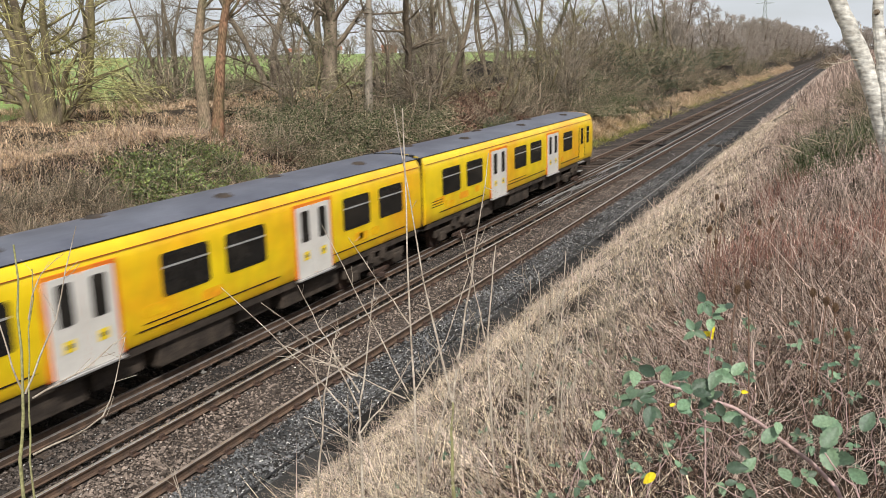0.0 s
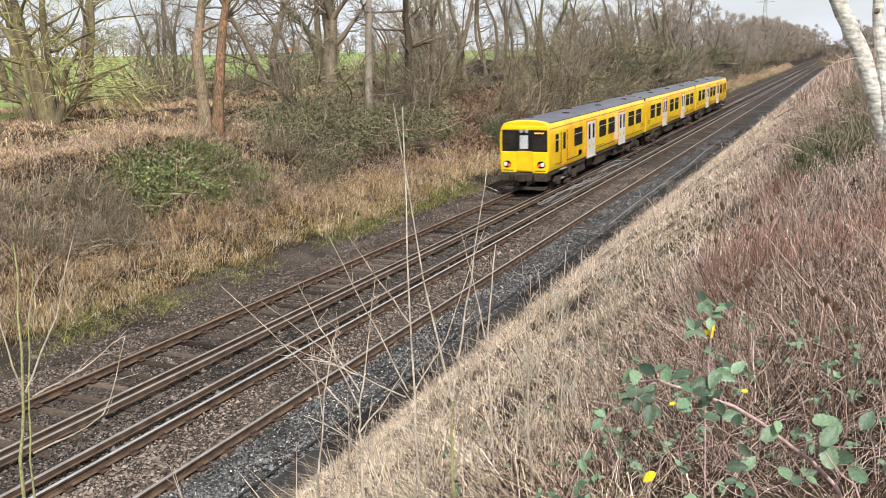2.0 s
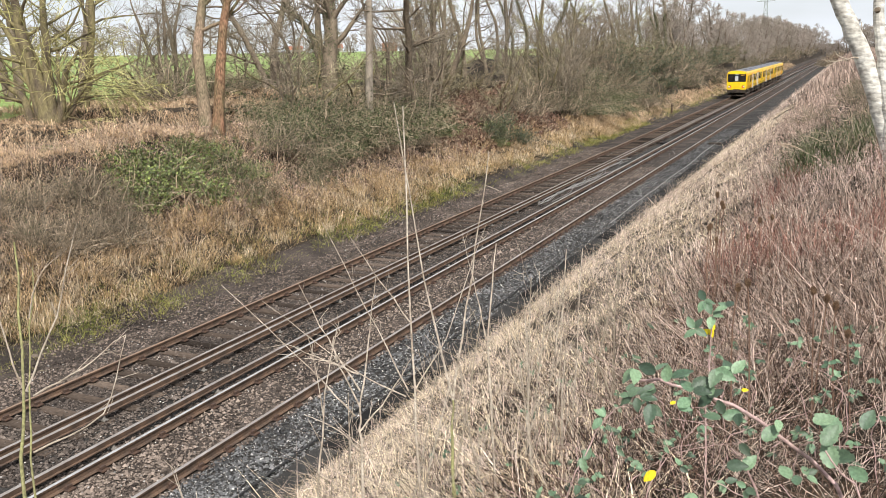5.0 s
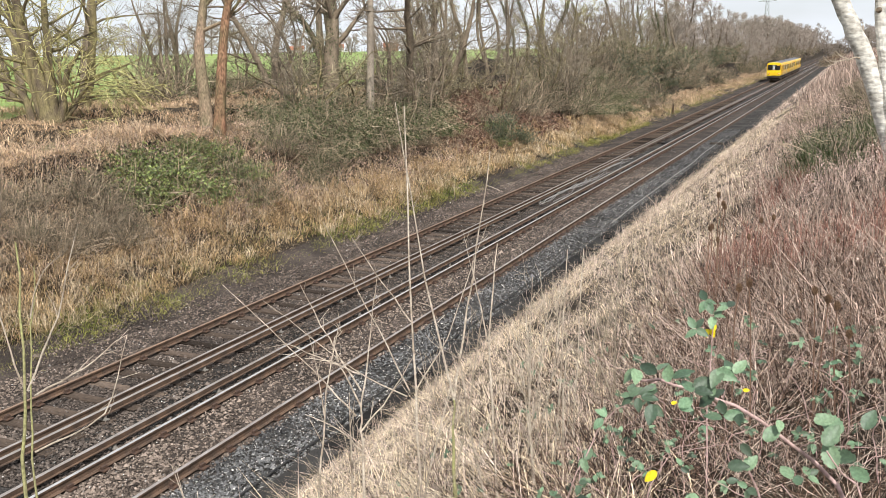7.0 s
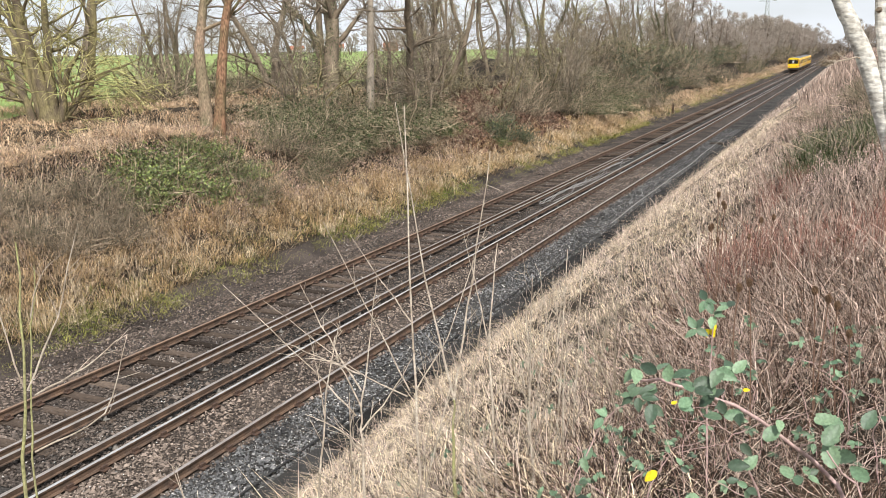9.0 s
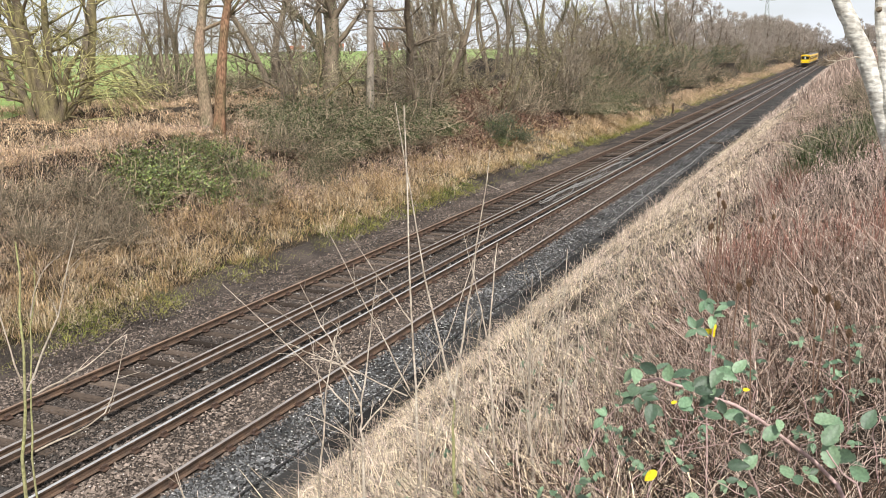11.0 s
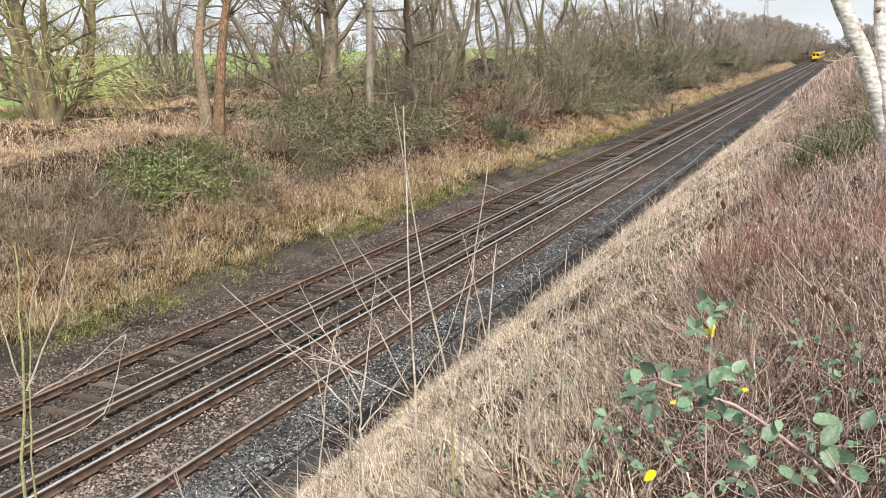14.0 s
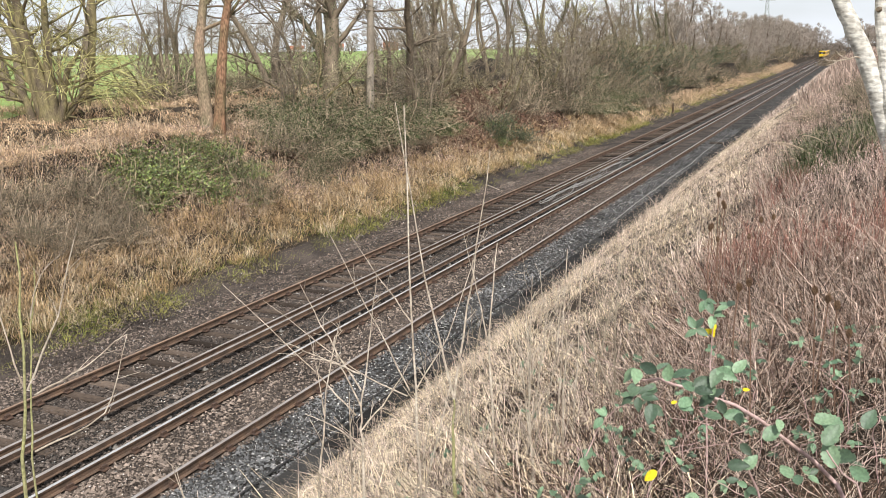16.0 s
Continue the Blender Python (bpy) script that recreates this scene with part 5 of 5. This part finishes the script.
for k in range(16):
    x, y = random.uniform(14.0, 16.8), random.uniform(20, 36)
    settle(copy_thing(THICKETS[random.choice((0, 1))], pose(x, y, 0)), x, y, random.uniform(0.35, 0.5), "scrub beyond the birch")
for k in range(18):
    x, y = random.uniform(6.8, 8.6), random.uniform(240, 430)
    settle(copy_thing(THICKETS[random.choice((0, 2, 2))], pose(x, y, 0)), x, y, random.uniform(1.5, 2.1), "reddish scrub on the distant near bank")


def limb(pts, r0, r1, sides=10, K=12, knots=0.0):
    """A tube through a few points, smoothed."""
    pts = np.array(pts, float)
    t = np.linspace(0, len(pts) - 1, K)
    P = np.stack([np.interp(t, np.arange(len(pts)), pts[:, c]) for c in range(3)], -1)
    P[1:-1] = (P[:-2] + P[1:-1] * 2 + P[2:]) / 4
    P[1:-1] += rng.normal(0, knots, (K - 2, 3))
    return tubes(P[None], np.linspace(r0, r1, K)[None], sides)


# the birch at the near bank's crest
birch = new("birch_tree", Soup().add(*limb([(14.29, 11.69, 4.95), (14.17, 11.74, 5.36), (14.05, 11.77, 5.7), (13.94, 11.8, 6.04), (13.81, 11.82, 6.37), (13.65, 11.83, 6.71), (13.49, 11.84, 7.05), (12.95, 11.9, 8.2), (12.35, 12.0, 9.6)], 0.128, 0.085, 14, 24, 0.006)).mesh("trunk", M["birch"], True))
tagged(birch, "leaning silver birch with peeling white bark", "tree")
part("stem", Soup().add(*limb([(14.26, 11.57, 4.96), (14.18, 11.65, 5.44), (14.08, 11.74, 5.97), (14.02, 11.79, 6.3), (13.97, 11.85, 6.64), (13.92, 11.9, 6.93), (13.86, 12.0, 9.0)], 0.085, 0.055, 12, 20, 0.004)), M["birch"], birch)
bm = bmesh.new()
bm_cyl(bm, (13.91, 11.81, 6.92), (-0.3, -0.9, 0.1), 0.036, 0.05, 12, 0.024)
part("knot", bm, M["bark"], birch, "dark-rimmed knot on the stem")
for tip in ([(13.75, 11.73, 6.36), (13.62, 11.67, 6.35), (13.5, 11.6, 6.32), (13.39, 11.54, 6.27)], [(13.62, 11.67, 6.35), (13.55, 11.65, 6.39), (13.46, 11.61, 6.45)], [(13.5, 11.6, 6.32), (13.44, 11.6, 6.33), (13.36, 11.6, 6.36)], [(13.9, 11.8, 6.1), (13.8, 12.1, 6.4), (13.75, 12.4, 6.8)]):
    part("branch", Soup().add(*limb(tip, 0.011, 0.004, 6, 10, 0.008)), M["twig"], birch)


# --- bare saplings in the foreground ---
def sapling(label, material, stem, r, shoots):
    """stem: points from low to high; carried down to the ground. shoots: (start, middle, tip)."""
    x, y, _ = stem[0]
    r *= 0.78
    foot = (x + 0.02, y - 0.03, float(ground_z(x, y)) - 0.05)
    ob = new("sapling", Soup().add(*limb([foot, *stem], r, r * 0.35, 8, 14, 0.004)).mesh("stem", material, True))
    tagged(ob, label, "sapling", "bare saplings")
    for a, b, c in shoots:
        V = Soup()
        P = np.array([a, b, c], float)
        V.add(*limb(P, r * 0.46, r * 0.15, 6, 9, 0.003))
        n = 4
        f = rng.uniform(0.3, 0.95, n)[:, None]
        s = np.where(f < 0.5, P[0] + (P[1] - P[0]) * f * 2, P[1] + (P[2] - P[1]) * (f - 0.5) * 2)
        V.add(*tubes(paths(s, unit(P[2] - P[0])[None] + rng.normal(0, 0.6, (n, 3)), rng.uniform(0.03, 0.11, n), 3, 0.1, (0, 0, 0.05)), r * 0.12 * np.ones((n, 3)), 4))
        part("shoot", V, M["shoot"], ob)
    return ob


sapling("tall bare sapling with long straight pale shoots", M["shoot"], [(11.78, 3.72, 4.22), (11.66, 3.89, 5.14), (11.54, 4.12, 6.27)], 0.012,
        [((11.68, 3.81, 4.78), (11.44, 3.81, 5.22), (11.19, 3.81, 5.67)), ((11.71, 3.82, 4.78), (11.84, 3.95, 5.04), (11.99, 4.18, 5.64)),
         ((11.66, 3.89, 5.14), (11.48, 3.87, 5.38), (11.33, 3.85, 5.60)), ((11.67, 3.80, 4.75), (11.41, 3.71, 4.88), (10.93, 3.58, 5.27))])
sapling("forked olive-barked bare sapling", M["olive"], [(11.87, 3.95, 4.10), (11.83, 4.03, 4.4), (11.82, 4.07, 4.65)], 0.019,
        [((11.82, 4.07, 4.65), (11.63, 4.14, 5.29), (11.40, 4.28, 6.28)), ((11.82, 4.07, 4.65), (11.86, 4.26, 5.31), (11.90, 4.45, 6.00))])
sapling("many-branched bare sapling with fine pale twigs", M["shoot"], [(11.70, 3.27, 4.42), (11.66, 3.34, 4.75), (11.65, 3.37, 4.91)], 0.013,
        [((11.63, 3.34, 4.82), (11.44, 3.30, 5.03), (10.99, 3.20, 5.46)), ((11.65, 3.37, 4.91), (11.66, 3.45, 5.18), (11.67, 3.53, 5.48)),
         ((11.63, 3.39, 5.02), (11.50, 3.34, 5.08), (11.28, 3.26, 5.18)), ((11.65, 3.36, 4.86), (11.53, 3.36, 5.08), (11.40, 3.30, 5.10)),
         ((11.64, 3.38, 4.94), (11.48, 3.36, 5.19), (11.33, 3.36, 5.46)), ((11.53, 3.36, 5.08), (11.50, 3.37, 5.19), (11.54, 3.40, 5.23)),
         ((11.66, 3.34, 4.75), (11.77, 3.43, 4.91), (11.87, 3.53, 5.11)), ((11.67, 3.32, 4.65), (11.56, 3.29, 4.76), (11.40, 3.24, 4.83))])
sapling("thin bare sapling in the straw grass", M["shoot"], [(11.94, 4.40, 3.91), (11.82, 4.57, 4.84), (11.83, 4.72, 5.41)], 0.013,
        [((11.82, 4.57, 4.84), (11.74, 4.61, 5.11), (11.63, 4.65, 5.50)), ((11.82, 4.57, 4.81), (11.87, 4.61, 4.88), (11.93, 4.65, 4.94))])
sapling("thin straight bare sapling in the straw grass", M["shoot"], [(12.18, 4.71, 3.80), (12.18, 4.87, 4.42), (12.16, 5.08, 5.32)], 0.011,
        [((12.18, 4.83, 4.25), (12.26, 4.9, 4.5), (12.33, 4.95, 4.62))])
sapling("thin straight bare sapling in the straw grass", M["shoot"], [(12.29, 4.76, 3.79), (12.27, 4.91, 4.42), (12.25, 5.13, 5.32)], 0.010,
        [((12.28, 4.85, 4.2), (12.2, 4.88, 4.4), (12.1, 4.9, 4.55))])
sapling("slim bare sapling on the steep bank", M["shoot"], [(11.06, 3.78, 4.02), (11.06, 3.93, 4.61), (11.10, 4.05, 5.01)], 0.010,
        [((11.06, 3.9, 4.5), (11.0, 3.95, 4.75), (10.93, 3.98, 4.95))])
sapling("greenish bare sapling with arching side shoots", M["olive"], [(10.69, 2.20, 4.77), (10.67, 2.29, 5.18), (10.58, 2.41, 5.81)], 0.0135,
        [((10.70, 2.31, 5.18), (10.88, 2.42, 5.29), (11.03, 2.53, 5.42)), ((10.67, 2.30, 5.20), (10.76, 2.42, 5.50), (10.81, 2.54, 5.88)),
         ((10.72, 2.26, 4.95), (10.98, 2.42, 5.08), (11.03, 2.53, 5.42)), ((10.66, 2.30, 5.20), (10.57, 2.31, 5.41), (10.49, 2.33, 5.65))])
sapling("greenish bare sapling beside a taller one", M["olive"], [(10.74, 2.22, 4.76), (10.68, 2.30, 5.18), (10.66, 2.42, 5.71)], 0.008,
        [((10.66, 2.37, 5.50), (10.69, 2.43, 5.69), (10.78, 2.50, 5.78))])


def twiggy(x, y, h, material):
    """A thin many-twigged bare seedling."""
    base = np.array([[x, y, float(ground_z(x, y)) - 0.04]])
    P = paths(base, np.array([[random.uniform(-0.25, 0.25), random.uniform(-0.15, 0.15), 1.0]]), np.array([h]), 9, 0.05, (0, 0, 0.02))
    R = np.linspace(0.0075, 0.0025, 9)[None]
    P2, R2 = sprout(P, R, 9, 0.25, 0.98, h * 0.38, (0.4, 0.9), 6, 0.07, (0, 0, 0.06), 0.6)
    P3, R3 = sprout(P2, R2, 3, 0.2, 0.95, h * 0.12, (0.4, 0.9), 3, 0.08, (0, 0, 0.05), 0.7)
    ob = new("seedling", Soup().add(*tubes(P, R, 6)).mesh("stem", material, True))
    tagged(ob, "thin bare seedling with fine twigs on the bank", "seedling", "bare seedlings")
    part("spray", Soup().add(*tubes(P2, np.maximum(R2, 0.0016), 4)).add(*tubes(P3, np.maximum(R3, 0.0013), 3)), material, ob)["kind"] = "stuff"


for x, y, h in ((11.35, 3.5, 1.5), (11.5, 3.9, 1.3), (11.75, 3.6, 1.2), (11.6, 4.3, 1.5), (12.0, 4.1, 1.1), (12.1, 4.6, 1.2), (12.35, 4.4, 1.0), (12.5, 5.2, 1.1), (11.9, 5.1, 1.2), (11.95, 4.8, 1.3), (12.25, 4.2, 0.9), (12.2, 5.4, 1.2), (10.9, 3.2, 1.4), (12.6, 4.8, 0.9), (11.1, 3.6, 1.2), (11.75, 5.5, 1.3)):
    twiggy(x, y, h, M["shoot"] if random.random() < 0.7 else M["twig"])


# --- brambles with leaves in the foreground ---
def leaf_mesh(name, length, width, material):
    """A toothed leaf with a folded midrib, slightly cupped."""
    bm = bmesh.new()
    n = 15
    rows = []
    for k in range(n):
        t = k / (n - 1)
        w = width * math.sin(math.pi * min(1, t * 0.93 + 0.04)) ** 0.75 * (1 - 0.45 * t) * (1.0 + (0.1 if k % 2 else -0.1))
        z = -0.18 * length * t * t
        rows.append([bm.verts.new((-w, t * length, z + 0.22 * w)), bm.verts.new((-w * 0.5, t * length, z + 0.05 * w)), bm.verts.new((0, t * length, z - 0.03 * width)),
                     bm.verts.new((w * 0.5, t * length, z + 0.05 * w)), bm.verts.new((w, t * length, z + 0.22 * w))])
    for a, b in zip(rows, rows[1:]):
        for k in range(4):
            bm.faces.new((a[k], a[k + 1], b[k + 1], b[k]))
    return finish(bm, name, material, True)


LEAF, YELLOW = leaf_mesh("leaf", 0.062, 0.024, M["leaf"]), leaf_mesh("leaf", 0.055, 0.02, M["yellowleaf"])


def leaflet(parent, at, yaw, pitch, size, mesh=None):
    o = new("leaf", mesh or LEAF)
    o.parent = parent
    o.matrix_basis = pose(*at, 38 + pitch, random.uniform(-28, 28)) @ pose(0, 0, 0, 0, 0, yaw) @ Matrix.Scale(size * 0.98, 4)


def sprig(parent, at, size=1.0, n=3):
    """A bramble leaf of three to five leaflets round one point."""
    turn = random.uniform(0, 360)
    for k in range(n):
        leaflet(parent, [c + random.uniform(-0.006, 0.006) for c in at], turn + (k - (n - 1) / 2) * 75, random.uniform(-28, 28), size * random.uniform(0.75, 1.1))


def bramble(label, pts, r, sprigs, size=1.0):
    ob = new("bramble", Soup().add(*limb(pts, r, r * 0.5, 8, 16, 0.003)).mesh("cane", M["cane"], True))
    tagged(ob, label, "bramble", "foreground brambles")
    for at in sprigs:
        sprig(ob, at, size, random.choice((3, 3, 4)))
    return ob


main = bramble("arching pinkish bramble cane with green leaves", [(13.9, 1.70, 4.9), (13.86, 1.74, 5.4), (13.77, 1.73, 5.66), (13.69, 1.72, 5.75), (13.56, 1.68, 5.84), (13.48, 1.65, 5.88), (13.41, 1.62, 5.90), (13.36, 1.6, 5.9)], 0.005, [], 0.72)
for at in ((13.385, 1.545, 5.95), (13.415, 1.557, 5.942), (13.422, 1.553, 5.911), (13.394, 1.536, 5.896), (13.41, 1.539, 5.88), (13.44, 1.565, 5.924), (13.481, 1.579, 5.904), (13.517, 1.594, 5.892), (13.464, 1.563, 5.873), (13.524, 1.608, 5.936), (13.551, 1.619, 5.928), (13.539, 1.595, 5.855), (13.561, 1.606, 5.86)):
    sprig(main, at, random.uniform(0.55, 0.78), random.choice((2, 2, 3)))
broad = bramble("bramble with large green leaves close to the path", [(13.95, 1.5, 4.95), (13.88, 1.58, 5.5), (13.8, 1.62, 5.7), (13.72, 1.63, 5.8)], 0.003, [], 0.75)
for at in ((13.694, 1.654, 5.842), (13.718, 1.655, 5.803), (13.744, 1.673, 5.823), (13.762, 1.668, 5.77), (13.737, 1.653, 5.756), (13.782, 1.692, 5.827)):
    sprig(broad, at, random.uniform(0.75, 0.95), 1)
lower = bramble("low bramble with scattered green leaves", [(13.75, 1.9, 4.9), (13.66, 1.8, 5.4), (13.58, 1.72, 5.7), (13.55, 1.66, 5.76)], 0.003, [], 0.75)
for at in ((13.572, 1.586, 5.804), (13.551, 1.565, 5.761), (13.582, 1.581, 5.765), (13.658, 1.612, 5.745), (13.672, 1.614, 5.724), (13.641, 1.63, 5.846), (13.61, 1.606, 5.811), (13.799, 1.676, 5.733)):
    sprig(lower, at, random.uniform(0.5, 0.85), 1)
side = bramble("thin green-leaved bramble shoot", [(13.05, 1.95, 4.6), (13.13, 1.95, 5.45), (13.20, 2.02, 5.62), (13.32, 2.10, 5.71)], 0.0022,
               [(13.16, 1.98, 5.52), (13.2, 2.02, 5.62), (13.26, 2.05, 5.68), (13.14, 1.97, 5.4)], 0.6)
back_bramble = bramble("bramble with green leaves among russet stalks", [(13.3, 3.3, 4.6), (13.27, 3.4, 5.2), (13.28, 3.4, 5.5)], 0.004,
                       [(13.25, 3.39, 5.56), (13.33, 3.42, 5.53), (13.28, 3.39, 5.50), (13.22, 3.35, 5.45)], 0.95)
for at, par in (((13.33, 2.05, 5.48), side), ((13.26, 3.48, 5.42), back_bramble), ((13.275, 3.47, 5.44), back_bramble), ((13.245, 3.49, 5.41), back_bramble), ((13.43, 1.65, 5.84), main), ((13.56, 1.70, 5.87), main)):
    leaflet(par, at, random.uniform(0, 360), random.uniform(-10, 30), 0.75 if par is not main else 0.25, YELLOW)
for k in range(135):
    x, y = random.uniform(12.5, 14.7), random.uniform(1.8, 5.2)
    z = float(ground_z(x, y))
    h = random.uniform(0.15, 0.45)
    bramble("low bramble with scattered green leaves", [(x, y, z - 0.05), (x + random.uniform(-0.1, 0.1), y, z + h * 0.7), (x + random.uniform(-0.25, 0.25), y + random.uniform(-0.2, 0.2), z + h)], 0.003,
            [(x + random.uniform(-0.15, 0.15), y + random.uniform(-0.15, 0.15), z + h * random.uniform(0.7, 1.1)) for _ in range(2)], random.uniform(0.4, 0.7))


for k in range(44):
    x, y = random.uniform(10.8, 12.8), random.uniform(3.2, 8.0)
    z = float(ground_z(x, y))
    bramble("small green-leaved bramble in the straw grass", [(x, y, z - 0.03), (x + 0.03, y, z + 0.14), (x + random.uniform(-0.1, 0.1), y - 0.05, z + 0.25)], 0.0025,
            [(x + random.uniform(-0.08, 0.08), y + random.uniform(-0.08, 0.08), z + random.uniform(0.2, 0.32))], random.uniform(0.4, 0.7))


# --- teasels ---
def teasel(at):
    x, y, z = at
    stem = new("teasel", Soup().add(*limb([(x + random.uniform(-0.05, 0.05), y, float(ground_z(x, y)) - 0.03), (x + random.uniform(-0.02, 0.02), y, z - 0.2), (x, y, z - 0.02)], 0.004, 0.003, 5, 8)).mesh("stem", M["redtwig"]))
    tagged(stem, "dead brown teasel with a spiny seed head", "teasel", "teasels")
    bm = bmesh.new()
    bmesh.ops.create_icosphere(bm, subdivisions=2, radius=0.014 if y > 6 else 0.012, matrix=Matrix.Translation(at) @ Matrix.Diagonal((1, 1, 1.7, 1)))
    for f in list(bm.faces):
        c = f.calc_center_median()
        tip = bm.verts.new(c + f.normal * 0.005)
        vs = list(f.verts)
        bm.faces.remove(f)
        for k in range(3):
            bm.faces.new((vs[k], vs[(k + 1) % 3], tip))
    part("seed_head", bm, M["teasel"], stem)


for at in ((12.78, 7.21, 5.36), (12.82, 7.21, 5.29), (12.83, 7.23, 5.26), (13.11, 7.31, 5.15), (13.20, 7.36, 5.17), (12.75, 7.13, 5.11), (12.80, 7.13, 5.00), (13.03, 7.24, 5.02), (13.69, 7.50, 4.99),
           (13.62, 4.21, 5.42), (13.68, 4.23, 5.38), (13.72, 4.24, 5.35), (13.78, 4.24, 5.22), (13.30, 4.07, 5.44), (13.34, 4.1, 5.46), (12.74, 7.1, 5.1)):
    teasel(at)


# --- far things: houses, pylon ---
def house(x, y, w, d, h, label, wall, turn):
    z = float(ground_z(x, y)) - 0.3
    base = new("house")
    base.matrix_basis = pose(x, y, z, 0, 0, turn)
    tagged(base, label, "house", "houses beyond the field")
    boxes("wall", wall, base, (-w / 2, -d / 2, 0, w / 2, d / 2, h))
    bm = bmesh.new()
    p = [(-w / 2 - 0.4, -d / 2 - 0.4, h), (w / 2 + 0.4, -d / 2 - 0.4, h), (w / 2 + 0.4, d / 2 + 0.4, h), (-w / 2 - 0.4, d / 2 + 0.4, h), (-w / 2 - 0.4, 0, h + d * 0.38), (w / 2 + 0.4, 0, h + d * 0.38)]
    v = [bm.verts.new(c) for c in p]
    for f in ((0, 1, 5, 4), (2, 3, 4, 5), (0, 4, 3), (1, 2, 5), (3, 2, 1, 0)):
        bm.faces.new([v[k] for k in f])
    part("roof", bm, M["tiles"], base)
    boxes("chimney", M["brick"], base, (w * 0.3, -0.4, h + d * 0.2, w * 0.3 + 0.8, 0.4, h + d * 0.38 + 1.1))
    for k in range(3):
        for zz in (0.9, 3.4):
            boxes("window", M["glass"], base, (-w * 0.38 + k * w * 0.3, -d / 2 - 0.03, zz, -w * 0.38 + k * w * 0.3 + 1.1, -d / 2 + 0.02, zz + 1.2))


house(-355, 677, 13, 9, 5, "distant brick house with red tiled roof", M["brick"], 28)
house(-402, 660, 16, 9, 5, "distant pale rendered house with tiled roof", M["render"], 30)
house(-436, 650, 14, 8, 4.5, "distant pale rendered house with tiled roof", M["render"], 35)


def pylon(x, y, h):
    z = float(ground_z(x, y))
    s = Soup()
    def bar(a, b, r=0.16):
        s.add(*tubes(np.array([[a, b]], float), r * np.ones((1, 2)), 4))
    def ring(f):
        w = 3.4 * (1 - f) ** 1.3 + 0.6
        return [(x + sx * w, y + sy * w, z + h * f) for sx, sy in ((-1, -1), (1, -1), (1, 1), (-1, 1))]
    levels = [0, 0.14, 0.27, 0.39, 0.5, 0.6, 0.69, 0.77, 0.84, 0.91, 1.0]
    for f0, f1 in zip(levels, levels[1:]):
        a, b = ring(f0), ring(f1)
        for k in range(4):
            bar(a[k], b[k])
            bar(a[k], b[(k + 1) % 4], 0.1)
            bar(b[k], a[(k + 1) % 4], 0.1)
            bar(b[k], b[(k + 1) % 4], 0.1)
    for f, w in ((0.69, 9), (0.8, 11), (0.91, 8)):
        for sx in (-1, 1):
            bar((x, y, z + h * f + 1.2), (x + sx * w, y, z + h * f))
            bar((x, y, z + h * f - 0.6), (x + sx * w, y, z + h * f))
    tagged(new("pylon", s.mesh("pylon", M["steel"])), "distant galvanised lattice electricity pylon", "pylon")


pylon(-75.0, 990.0, 66.0)

motions()
